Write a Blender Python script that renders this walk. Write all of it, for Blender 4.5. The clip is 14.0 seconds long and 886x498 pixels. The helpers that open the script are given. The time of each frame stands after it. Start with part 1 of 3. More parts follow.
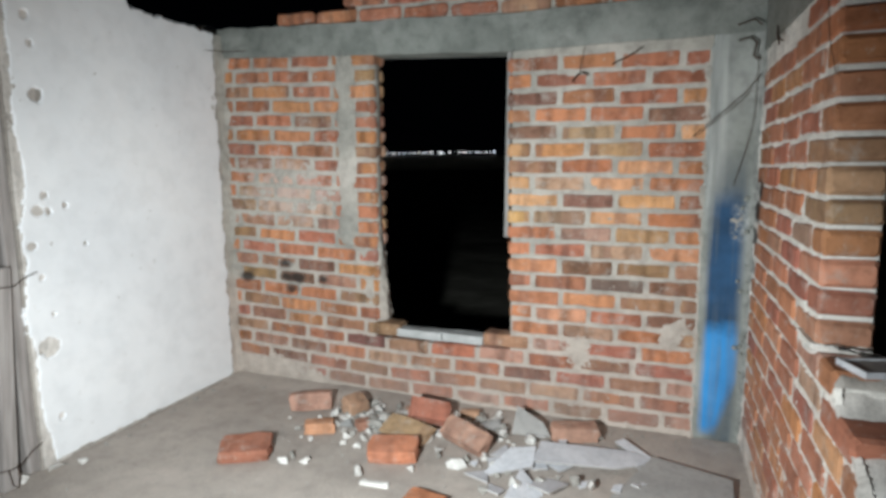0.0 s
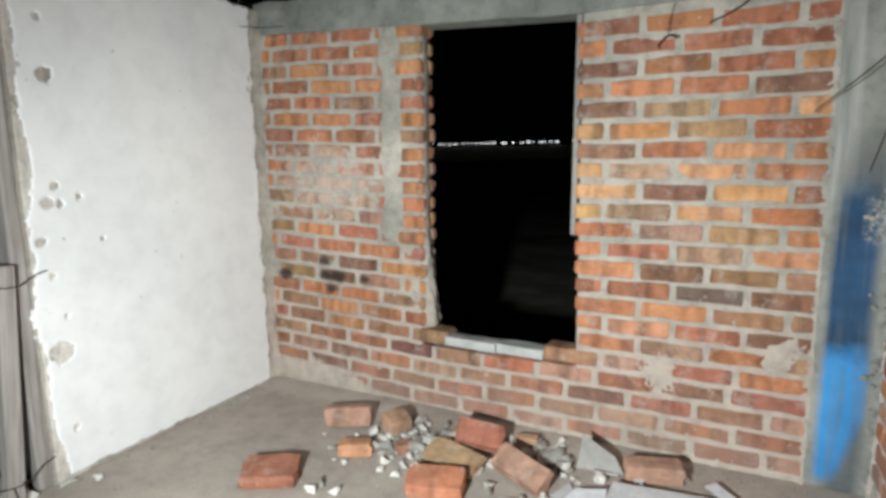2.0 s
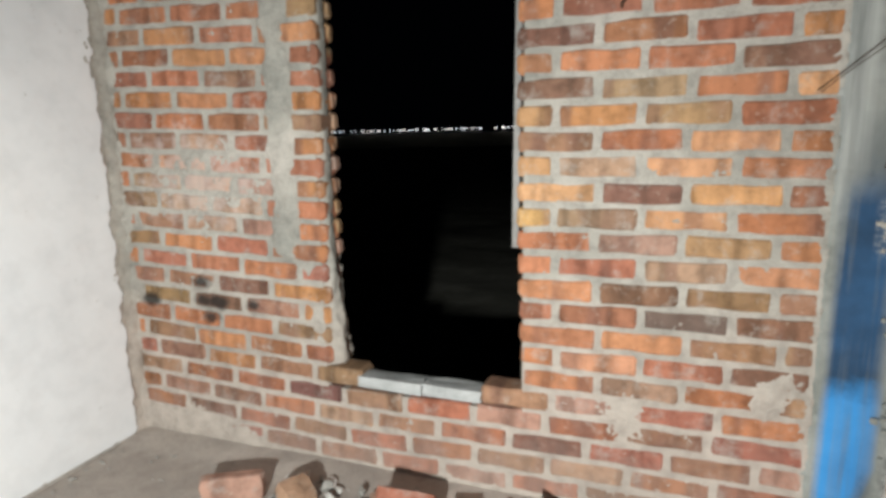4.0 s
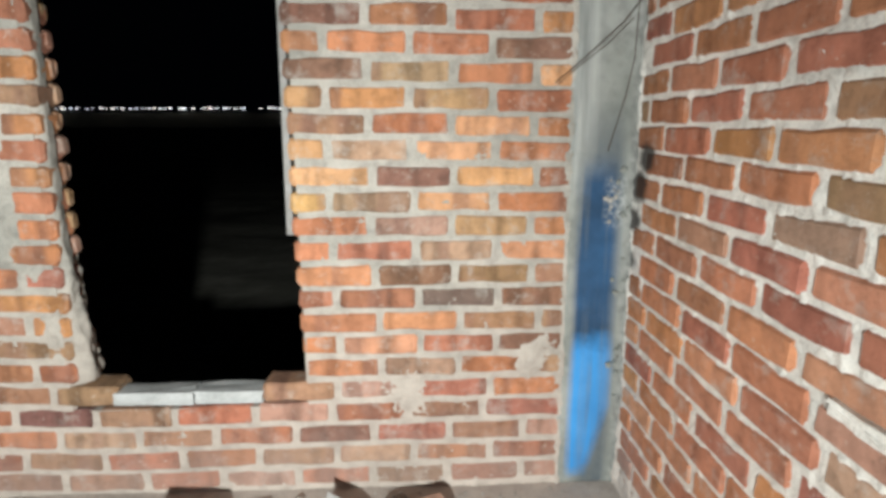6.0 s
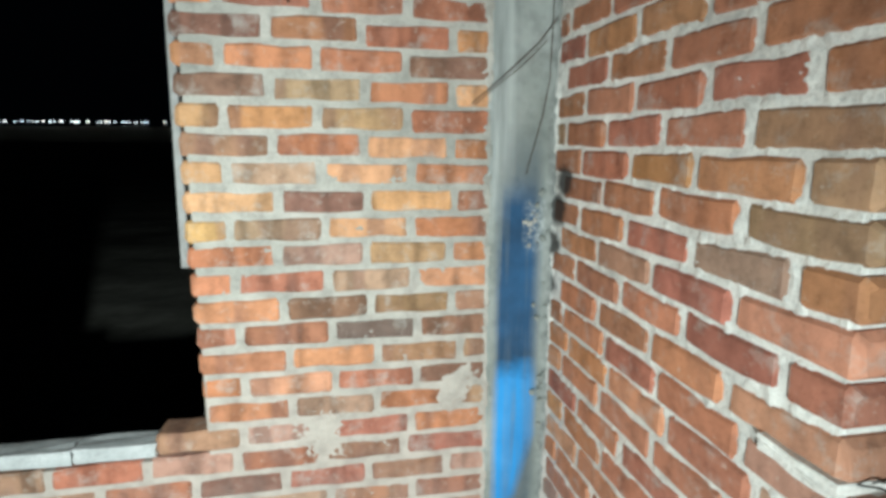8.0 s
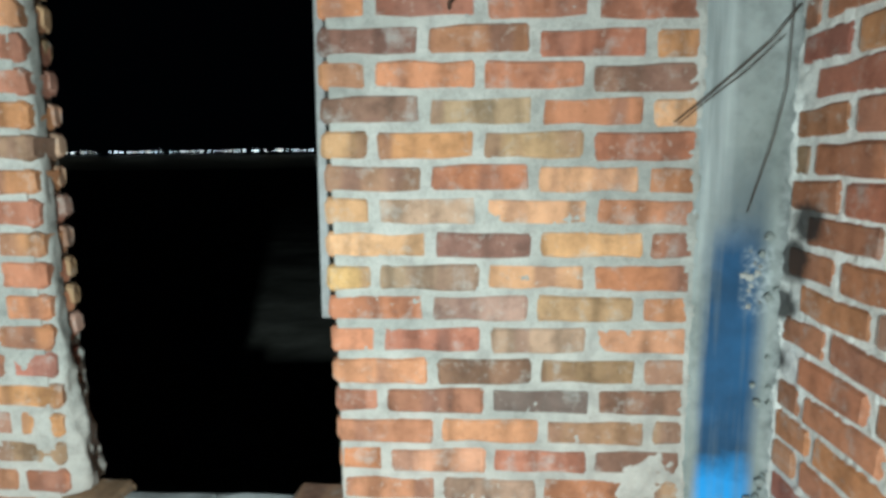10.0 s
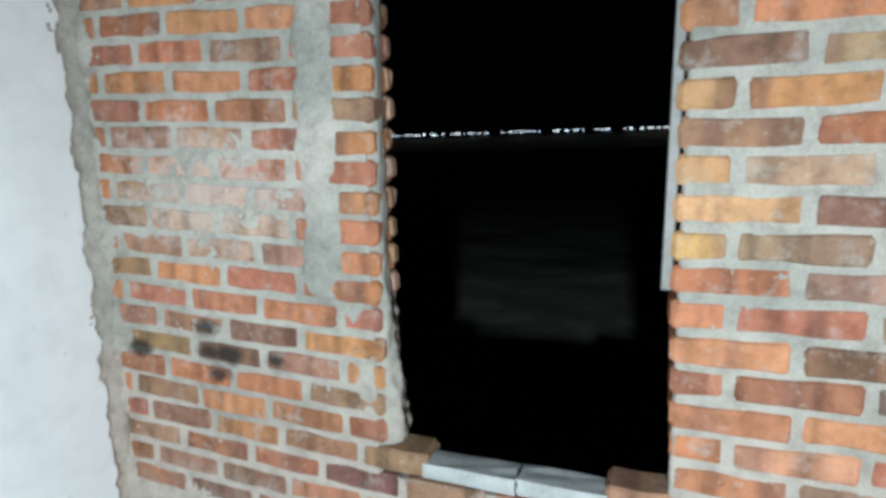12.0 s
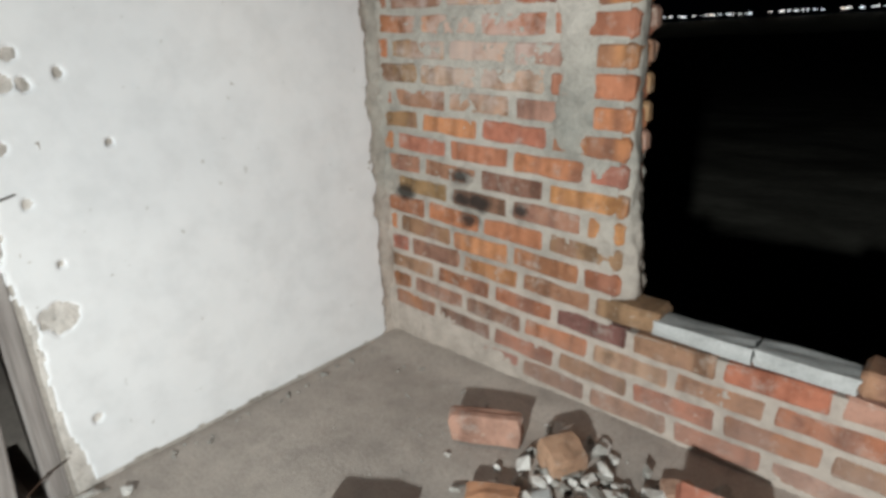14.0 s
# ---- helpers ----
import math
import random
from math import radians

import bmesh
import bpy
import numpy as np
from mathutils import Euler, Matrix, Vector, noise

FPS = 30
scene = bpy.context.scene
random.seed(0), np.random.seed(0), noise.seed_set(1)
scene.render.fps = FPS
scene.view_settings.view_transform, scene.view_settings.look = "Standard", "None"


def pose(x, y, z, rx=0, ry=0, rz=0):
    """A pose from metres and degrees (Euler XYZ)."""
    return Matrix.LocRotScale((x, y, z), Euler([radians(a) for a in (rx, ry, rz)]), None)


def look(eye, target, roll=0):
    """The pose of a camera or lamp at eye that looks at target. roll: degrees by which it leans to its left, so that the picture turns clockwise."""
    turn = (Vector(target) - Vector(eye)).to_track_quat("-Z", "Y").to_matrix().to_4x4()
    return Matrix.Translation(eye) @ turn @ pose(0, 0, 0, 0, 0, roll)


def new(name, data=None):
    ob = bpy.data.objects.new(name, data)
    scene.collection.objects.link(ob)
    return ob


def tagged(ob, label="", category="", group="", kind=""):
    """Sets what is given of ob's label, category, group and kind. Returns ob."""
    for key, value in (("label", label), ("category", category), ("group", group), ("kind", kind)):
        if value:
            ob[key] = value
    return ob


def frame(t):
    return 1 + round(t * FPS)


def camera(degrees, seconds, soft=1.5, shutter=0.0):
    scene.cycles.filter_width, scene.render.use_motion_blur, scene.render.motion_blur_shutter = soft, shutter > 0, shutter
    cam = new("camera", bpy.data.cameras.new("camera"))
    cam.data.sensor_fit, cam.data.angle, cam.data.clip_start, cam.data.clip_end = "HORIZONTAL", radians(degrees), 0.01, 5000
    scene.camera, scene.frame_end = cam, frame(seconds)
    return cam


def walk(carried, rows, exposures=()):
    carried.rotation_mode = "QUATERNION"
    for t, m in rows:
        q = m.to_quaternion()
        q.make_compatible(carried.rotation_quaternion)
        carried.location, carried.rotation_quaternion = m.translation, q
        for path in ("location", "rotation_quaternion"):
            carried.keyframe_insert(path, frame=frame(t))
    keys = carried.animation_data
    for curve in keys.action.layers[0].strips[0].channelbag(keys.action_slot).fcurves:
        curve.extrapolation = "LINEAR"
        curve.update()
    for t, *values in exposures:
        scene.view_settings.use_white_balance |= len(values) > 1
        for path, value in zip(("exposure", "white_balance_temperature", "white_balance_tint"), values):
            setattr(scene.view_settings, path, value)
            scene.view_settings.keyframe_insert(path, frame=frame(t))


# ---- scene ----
cam = camera(75.1, 14.0, soft=3.6)
PATH = [
    (0, (1.225, 0.129, 1.38), (0.534, 1.985, 1.103), -0.5),
    (0.5, (1.234, 0.246, 1.38), (0.536, 2.099, 1.097), -0.6),
    (1, (1.244, 0.363, 1.375), (0.494, 2.195, 1.089), -0.7),
    (1.5, (1.205, 0.429, 1.348), (0.366, 2.222, 1.065), -0.9),
    (2, (1.105, 0.544, 1.359), (0.22, 2.311, 1.052), -0.8),
    (4.5, (0.87, 1.222, 1.379), (0.424, 3.136, 1.005), -0.8),
    (5, (0.856, 1.244, 1.375), (0.655, 3.194, 0.982), -0.4),
    (5.5, (0.841, 1.225, 1.368), (0.787, 3.182, 0.959), -0.3),
    (6, (0.875, 1.193, 1.378), (0.984, 3.146, 0.959), -0.1),
    (6.5, (0.894, 1.17, 1.379), (1.225, 3.098, 0.961), 0.3),
    (7, (0.884, 1.169, 1.382), (1.361, 3.068, 0.975), 0.6),
    (9.5, (0.912, 1.64, 1.416), (0.942, 3.618, 1.121), -0.5),
    (10, (0.853, 1.673, 1.418), (0.755, 3.65, 1.13), -0.6),
    (10.5, (0.704, 1.695, 1.42), (0.532, 3.667, 1.138), -0.6),
    (11, (0.594, 1.69, 1.418), (0.296, 3.648, 1.142), -0.7),
    (11.5, (0.481, 1.686, 1.401), (0.014, 3.61, 1.12), -1.1),
    (12, (0.404, 1.707, 1.358), (-0.267, 3.561, 1.021), -1.3),
    (12.5, (0.393, 1.736, 1.337), (-0.478, 3.485, 0.915), -1.9),
    (13, (0.37, 1.726, 1.294), (-0.723, 3.324, 0.793), -2.3),
    (13.5, (0.387, 1.677, 1.295), (-0.84, 3.144, 0.708), -2.4),
    (14, (0.389, 1.569, 1.26), (-0.881, 2.962, 0.59), -2.0),
]
EXPOSURES = [(0.0, 0.02, 6050, 8), (0.5, -0.06, 6050, 8), (1.5, -0.14, 6200, 7), (2.0, 0.13, 6300, 7), (4.5, 0.24, 6400, 9), (7.0, 0.50, 6200, 5), (9.5, 0.43, 5350, -12),
             (10.5, 0.39, 5650, 0), (11.5, 0.31, 5600, 2), (12.5, 0.20, 5450, -3), (13.0, 0.02, 5600, -4), (14.0, -0.12, 6300, 8)]
walk(cam, [(t, look(eye, target, roll)) for t, eye, target, roll in PATH], EXPOSURES)

# ---- light: a night outside, one torch in the room ----
world = bpy.data.worlds.new("night")
scene.world = world
world.use_nodes = True
world.node_tree.nodes["Background"].inputs["Color"].default_value = (0.10, 0.14, 0.22, 1)
world.node_tree.nodes["Background"].inputs["Strength"].default_value = 0.002

torch = new("torch_light", bpy.data.lights.new("torch_light", "SPOT"))
torch.data.energy, torch.data.shadow_soft_size = 400.0, 0.05
torch.data.spot_size, torch.data.spot_blend = radians(132), 1.0
torch.data.color = (0.97, 1.0, 0.96)
torch.matrix_world = look((0.60, 0.30, 1.12), (-0.14, 3.2, 0.16))

# ---- materials ----
def tree(name, rough=0.9, metal=0.0):
    m = bpy.data.materials.new(name)
    m.use_nodes = True
    n = m.node_tree
    b = n.nodes["Principled BSDF"]
    b.inputs["Roughness"].default_value = rough
    b.inputs["Metallic"].default_value = metal
    b.inputs["Specular IOR Level"].default_value = 0.25
    return m, n, b


def node(n, kind, **settings):
    made = n.nodes.new(kind)
    for key, value in settings.items():
        if key == "noise_dimensions":
            made.noise_dimensions = value
        elif key == "blend_type":
            made.blend_type = value
        elif key == "operation":
            made.operation = value
    return made


def coords(n, own=False):
    """Object coordinates; own: shifted for each object by its random number."""
    tex = n.nodes.new("ShaderNodeTexCoord")
    if not own:
        return tex.outputs["Object"]
    info = n.nodes.new("ShaderNodeObjectInfo")
    mul = node(n, "ShaderNodeMath", operation="MULTIPLY")
    mul.inputs[1].default_value = 37.0
    n.links.new(info.outputs["Random"], mul.inputs[0])
    add = node(n, "ShaderNodeVectorMath", operation="ADD")
    n.links.new(tex.outputs["Object"], add.inputs[0])
    n.links.new(mul.outputs[0], add.inputs[1])
    return add.outputs[0]


def noise_tex(n, vec, scale, detail=4.0, rough=0.6):
    t = n.nodes.new("ShaderNodeTexNoise")
    t.inputs["Scale"].default_value = scale
    t.inputs["Detail"].default_value = detail
    t.inputs["Roughness"].default_value = rough
    n.links.new(vec, t.inputs["Vector"])
    return t.outputs["Fac"]


def ramp(n, fac, stops):
    r = n.nodes.new("ShaderNodeValToRGB")
    e = r.color_ramp.elements
    while len(e) < len(stops):
        e.new(0.5)
    for k, (p, c) in zip(e, stops):
        k.position = p
        k.color = (*c, 1) if len(c) == 3 else c
    n.links.new(fac, r.inputs["Fac"])
    return r.outputs["Color"]


def grey(v):
    return (v, v, v)


def mix(n, a, b, fac, how="MIX"):
    m = n.nodes.new("ShaderNodeMix")
    m.data_type, m.blend_type = "RGBA", how
    for key, v in ((6, a), (7, b), (0, fac)):
        if isinstance(v, (int, float)):
            m.inputs[key].default_value = v
        elif isinstance(v, tuple):
            m.inputs[key].default_value = (*v, 1)
        else:
            n.links.new(v, m.inputs[key])
    return m.outputs[2]


def bump(n, b, height, strength=0.4, distance=0.004):
    u = n.nodes.new("ShaderNodeBump")
    u.inputs["Strength"].default_value = strength
    u.inputs["Distance"].default_value = distance
    n.links.new(height, u.inputs["Height"])
    n.links.new(u.outputs["Normal"], b.inputs["Normal"])


SOOT = ((-1.305, 3.2, 0.685, 0.022), (-0.998, 3.2, 0.785, 0.016), (-0.995, 3.2, 0.70, 0.016), (-0.915, 3.2, 0.695, 0.022), (-0.955, 3.2, 0.622, 0.014), (-0.725, 3.2, 0.695, 0.008),
        (1.66, 3.10, 1.27, 0.042), (1.66, 3.15, 1.17, 0.048), (1.66, 3.18, 1.05, 0.034), (1.66, 3.18, 0.90, 0.012))


def sooted(n, c):
    """Small black burn marks on the walls, at their places in the room."""
    g = n.nodes.new("ShaderNodeNewGeometry")
    wob = noise_tex(n, g.outputs["Position"], 24.0, 3.0, 0.6)
    total = None
    for x, y, z, size in SOOT:
        off = node(n, "ShaderNodeVectorMath", operation="SUBTRACT")
        off.inputs[1].default_value = (x, y, z)
        n.links.new(g.outputs["Position"], off.inputs[0])
        flat = node(n, "ShaderNodeVectorMath", operation="MULTIPLY")
        flat.inputs[1].default_value = (0.8, 1.0, 1.25)
        n.links.new(off.outputs[0], flat.inputs[0])
        d = node(n, "ShaderNodeVectorMath", operation="LENGTH")
        n.links.new(flat.outputs[0], d.inputs[0])
        a = node(n, "ShaderNodeMath", operation="MULTIPLY_ADD")
        n.links.new(wob, a.inputs[0])
        a.inputs[1].default_value = -0.05
        n.links.new(d.outputs["Value"], a.inputs[2])
        m = n.nodes.new("ShaderNodeMapRange")
        m.inputs["From Min"].default_value, m.inputs["From Max"].default_value = size + 0.012, size - 0.022
        n.links.new(a.outputs[0], m.inputs["Value"])
        if total is None:
            total = m.outputs["Result"]
        else:
            t = node(n, "ShaderNodeMath", operation="MAXIMUM")
            n.links.new(total, t.inputs[0])
            n.links.new(m.outputs["Result"], t.inputs[1])
            total = t.outputs[0]
    k = node(n, "ShaderNodeMath", operation="MULTIPLY")
    n.links.new(total, k.inputs[0])
    k.inputs[1].default_value = 0.9
    return mix(n, c, (0.02, 0.018, 0.017), k.outputs[0])


def dusted(n, c):
    """Floor dust and cement slurry splashed in patches on the lowest courses."""
    g = n.nodes.new("ShaderNodeNewGeometry")
    sep = n.nodes.new("ShaderNodeSeparateXYZ")
    n.links.new(g.outputs["Position"], sep.inputs[0])
    a = node(n, "ShaderNodeMath", operation="MULTIPLY_ADD")
    n.links.new(noise_tex(n, g.outputs["Position"], 9.0, 6.0, 0.7), a.inputs[0])
    a.inputs[1].default_value = -0.62
    n.links.new(sep.outputs["Z"], a.inputs[2])
    m = n.nodes.new("ShaderNodeMapRange")
    m.inputs["From Min"].default_value, m.inputs["From Max"].default_value = 0.0, -0.26
    m.inputs["To Max"].default_value = 0.38
    n.links.new(a.outputs[0], m.inputs["Value"])
    return mix(n, c, (0.38, 0.285, 0.245), m.outputs["Result"])


def limed(n, c):
    """An old smear of pink-white lime on the bricks between the plaster and the window."""
    g = n.nodes.new("ShaderNodeNewGeometry")
    off = node(n, "ShaderNodeVectorMath", operation="SUBTRACT")
    off.inputs[1].default_value = (-0.97, 3.2, 1.26)
    n.links.new(g.outputs["Position"], off.inputs[0])
    flat = node(n, "ShaderNodeVectorMath", operation="MULTIPLY")
    flat.inputs[1].default_value = (2.2, 1.0, 3.6)
    n.links.new(off.outputs[0], flat.inputs[0])
    d = node(n, "ShaderNodeVectorMath", operation="LENGTH")
    n.links.new(flat.outputs[0], d.inputs[0])
    a = node(n, "ShaderNodeMath", operation="MULTIPLY_ADD")
    n.links.new(noise_tex(n, g.outputs["Position"], 17.0, 6.0, 0.68), a.inputs[0])
    a.inputs[1].default_value = -2.4
    n.links.new(d.outputs["Value"], a.inputs[2])
    m = n.nodes.new("ShaderNodeMapRange")
    m.inputs["From Min"].default_value, m.inputs["From Max"].default_value = -0.35, -0.95
    m.inputs["To Max"].default_value = 0.55
    n.links.new(a.outputs[0], m.inputs["Value"])
    return mix(n, c, (0.60, 0.50, 0.46), m.outputs["Result"])


def brick_material(name, banding, walled=True):
    m, n, b = tree(name, 0.92)
    vec = coords(n, True)
    info = n.nodes.new("ShaderNodeObjectInfo")
    # firing bands across the length
    st = node(n, "ShaderNodeVectorMath", operation="MULTIPLY")
    st.inputs[1].default_value = (17.0, 1.5, 2.0)
    n.links.new(vec, st.inputs[0])
    bands = noise_tex(n, st.outputs[0], 1.0, 1.0, 0.4)
    dark = ramp(n, bands, [(0.34, grey(0.55)), (0.45, grey(0.88)), (0.6, grey(1.08)), (0.75, grey(0.98))])
    c = mix(n, info.outputs["Color"], dark, banding, "MULTIPLY")
    sh = node(n, "ShaderNodeVectorMath", operation="MULTIPLY_ADD")
    sh.inputs[1].default_value, sh.inputs[2].default_value = (9.0, 1.5, 2.0), (4.0, 9.0, 2.0)
    n.links.new(vec, sh.inputs[0])
    burnt = noise_tex(n, sh.outputs[0], 1.0, 1.5, 0.5)
    c = mix(n, c, (0.20, 0.105, 0.082), ramp(n, burnt, [(0.53, grey(0.0)), (0.63, grey(0.6 * banding))]))
    blotch = noise_tex(n, vec, 22.0, 5.0, 0.65)
    c = mix(n, c, ramp(n, blotch, [(0.3, grey(0.62)), (0.5, grey(1.0)), (0.7, grey(1.2))]), 0.8, "MULTIPLY")
    salt = noise_tex(n, vec, 38.0, 6.0, 0.7)
    c = mix(n, c, (0.62, 0.54, 0.46), ramp(n, salt, [(0.6, grey(0.0)), (0.72, grey(0.5))]))
    smear = noise_tex(n, vec, 13.0, 8.0, 0.72)
    c = mix(n, c, (0.46, 0.43, 0.39), ramp(n, smear, [(0.54, grey(0.0)), (0.68, grey(0.5))]))
    pits = noise_tex(n, vec, 120.0, 3.0, 0.6)
    c = mix(n, c, ramp(n, pits, [(0.28, grey(0.55)), (0.4, grey(1.0))]), 0.5, "MULTIPLY")
    if walled:
        c = sooted(n, limed(n, dusted(n, c)))
    n.links.new(c, b.inputs["Base Color"])
    h = mix(n, blotch, pits, 0.5)
    bump(n, b, h, 0.6, 0.005)
    return m


def mortar_material(name, light, dark, tint, scale=1.0, soot=False, blotch=0.85):
    m, n, b = tree(name, 0.95)
    vec = coords(n)
    big = noise_tex(n, vec, 2.3 * scale, 4.0, 0.6)
    mid = noise_tex(n, vec, 14.0 * scale, 5.0, 0.65)
    fine = noise_tex(n, vec, 130.0 * scale, 3.0, 0.6)
    c = ramp(n, big, [(0.32, dark), (0.52, light), (0.7, tint)])
    c = mix(n, c, ramp(n, mid, [(0.3, grey(0.66)), (0.5, grey(1.0)), (0.72, grey(1.18))]), blotch, "MULTIPLY")
    c = mix(n, c, ramp(n, fine, [(0.3, grey(0.75)), (0.55, grey(1.05))]), 0.7, "MULTIPLY")
    if soot:
        g = n.nodes.new("ShaderNodeNewGeometry")
        sep = n.nodes.new("ShaderNodeSeparateXYZ")
        n.links.new(g.outputs["Position"], sep.inputs[0])
        a = node(n, "ShaderNodeMath", operation="MULTIPLY_ADD")
        n.links.new(big, a.inputs[0])
        a.inputs[1].default_value = -0.9
        n.links.new(sep.outputs["Z"], a.inputs[2])
        m_ = n.nodes.new("ShaderNodeMapRange")
        m_.inputs["From Min"].default_value, m_.inputs["From Max"].default_value = 0.45, -0.1
        m_.inputs["To Max"].default_value = 0.6
        n.links.new(a.outputs[0], m_.inputs["Value"])
        c = mix(n, c, mix(n, (0.50, 0.415, 0.36), ramp(n, mid, [(0.3, grey(0.7)), (0.6, grey(1.1))]), 0.7, "MULTIPLY"), m_.outputs["Result"])
        c = sooted(n, c)
    n.links.new(c, b.inputs["Base Color"])
    bump(n, b, mix(n, mid, fine, 0.55), 0.7, 0.006)
    return m


def plaster_material():
    m, n, b = tree("white_plaster", 0.75)
    vec = coords(n)
    big = noise_tex(n, vec, 1.6, 4.0, 0.55)
    mid = noise_tex(n, vec, 9.0, 5.0, 0.6)
    fine = noise_tex(n, vec, 90.0, 3.0, 0.6)
    c = ramp(n, big, [(0.3, (0.80, 0.81, 0.83)), (0.5, (0.86, 0.865, 0.88)), (0.7, (0.89, 0.885, 0.89))])
    c = mix(n, c, ramp(n, mid, [(0.3, grey(0.9)), (0.55, grey(1.0))]), 0.8, "MULTIPLY")
    spots = noise_tex(n, vec, 33.0, 2.0, 0.4)
    c = mix(n, c, (0.45, 0.43, 0.40), ramp(n, spots, [(0.74, grey(0)), (0.8, grey(0.7))]))
    n.links.new(c, b.inputs["Base Color"])
    bump(n, b, mix(n, mid, fine, 0.4), 0.25, 0.004)
    return m


def column_material():
    """Cast concrete with the remains of blue paint, dark above and bright below."""
    m, n, b = tree("painted_concrete", 0.8)
    vec = coords(n)
    big = noise_tex(n, vec, 3.0, 5.0, 0.6)
    mid = noise_tex(n, vec, 18.0, 5.0, 0.65)
    fine = noise_tex(n, vec, 140.0, 3.0, 0.6)
    c = ramp(n, big, [(0.3, (0.17, 0.18, 0.165)), (0.5, (0.25, 0.26, 0.24)), (0.7, (0.36, 0.37, 0.35))])
    c = mix(n, c, ramp(n, mid, [(0.3, grey(0.7)), (0.55, grey(1.05))]), 0.8, "MULTIPLY")
    st = node(n, "ShaderNodeVectorMath", operation="MULTIPLY")
    st.inputs[1].default_value = (30.0, 30.0, 1.5)
    n.links.new(vec, st.inputs[0])
    streak = noise_tex(n, st.outputs[0], 1.0, 3.0, 0.6)
    sep = n.nodes.new("ShaderNodeSeparateXYZ")
    n.links.new(vec, sep.inputs[0])

    def edge(value, at, width, wob):
        a = node(n, "ShaderNodeMath", operation="MULTIPLY_ADD")
        n.links.new(mid if wob != "s" else streak, a.inputs[0])
        a.inputs[1].default_value = 0.09 if wob == "v" else 0.022
        n.links.new(value, a.inputs[2])
        r = n.nodes.new("ShaderNodeMapRange")
        r.inputs["From Min"].default_value, r.inputs["From Max"].default_value = at - width, at + width
        n.links.new(a.outputs[0], r.inputs["Value"])
        return r.outputs["Result"]

    def both(p, q):
        t = node(n, "ShaderNodeMath", operation="MULTIPLY")
        n.links.new(p, t.inputs[0])
        n.links.new(q, t.inputs[1])
        return t.outputs[0]

    def inv(p):
        t = node(n, "ShaderNodeMath", operation="SUBTRACT")
        t.inputs[0].default_value = 1.0
        n.links.new(p, t.inputs[1])
        return t.outputs[0]

    x, z = sep.outputs["X"], sep.outputs["Z"]
    # the strip narrows to the left near the floor
    slant = node(n, "ShaderNodeMath", operation="MINIMUM")
    lift = node(n, "ShaderNodeMath", operation="MULTIPLY")
    n.links.new(z, lift.inputs[0])
    lift.inputs[1].default_value = 0.28
    n.links.new(lift.outputs[0], slant.inputs[0])
    slant.inputs[1].default_value = 0.09
    right = node(n, "ShaderNodeMath", operation="SUBTRACT")
    n.links.new(x, right.inputs[0])
    n.links.new(slant.outputs[0], right.inputs[1])
    strip = both(edge(x, 1.482, 0.016, "s"), inv(edge(right.outputs[0], 1.533, 0.022, "s")))
    strip = both(strip, edge(z, 0.09, 0.03, "v"))
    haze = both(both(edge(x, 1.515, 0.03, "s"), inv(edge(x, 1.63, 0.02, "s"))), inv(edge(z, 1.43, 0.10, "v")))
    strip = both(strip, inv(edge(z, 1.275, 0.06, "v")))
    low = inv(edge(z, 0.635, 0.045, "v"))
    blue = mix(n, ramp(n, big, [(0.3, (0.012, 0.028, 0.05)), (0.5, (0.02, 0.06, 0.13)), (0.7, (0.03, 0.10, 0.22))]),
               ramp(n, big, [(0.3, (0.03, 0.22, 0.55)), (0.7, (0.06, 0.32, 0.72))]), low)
    worn = ramp(n, streak, [(0.3, grey(0.55)), (0.52, grey(0.97))])
    c = mix(n, c, ramp(n, streak, [(0.35, (0.24, 0.25, 0.24)), (0.7, (0.47, 0.48, 0.46))]), both(inv(edge(x, 1.53, 0.03, "s")), edge(z, 1.25, 0.12, "v")))
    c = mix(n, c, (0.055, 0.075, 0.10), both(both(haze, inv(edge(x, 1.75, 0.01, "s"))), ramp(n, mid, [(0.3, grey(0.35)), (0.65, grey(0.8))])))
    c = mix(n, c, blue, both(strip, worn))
    # scraped pale patch beside the strip, and crumbling dark mortar in the corner
    scraped = both(both(edge(x, 1.578, 0.012, "s"), inv(edge(x, 1.655, 0.01, "s"))), both(edge(z, 1.075, 0.025, "v"), inv(edge(z, 1.235, 0.02, "v"))))
    c = mix(n, c, (0.50, 0.51, 0.50), both(scraped, ramp(n, noise_tex(n, vec, 60.0, 5.0, 0.7), [(0.45, grey(0.05)), (0.62, grey(0.6))])))
    c = mix(n, c, ramp(n, noise_tex(n, vec, 26.0, 5.0, 0.65), [(0.36, (0.10, 0.10, 0.095)), (0.5, (0.22, 0.22, 0.21)), (0.68, (0.36, 0.36, 0.34))]), edge(x, 1.658, 0.018, "s"))
    n.links.new(c, b.inputs["Base Color"])
    bump(n, b, mix(n, mid, fine, 0.4), 0.5, 0.005)
    return m


def plain(name, a, b_, scale=12.0, rough=0.8, metal=0.0, own=True, depth=0.003):
    m, n, b = tree(name, rough, metal)
    vec = coords(n, own)
    mid = noise_tex(n, vec, scale, 5.0, 0.65)
    fine = noise_tex(n, vec, scale * 9, 3.0, 0.6)
    c = ramp(n, mid, [(0.32, a), (0.68, b_)])
    c = mix(n, c, ramp(n, fine, [(0.3, grey(0.75)), (0.55, grey(1.05))]), 0.6, "MULTIPLY")
    n.links.new(c, b.inputs["Base Color"])
    bump(n, b, mix(n, mid, fine, 0.5), 0.5, depth)
    return m


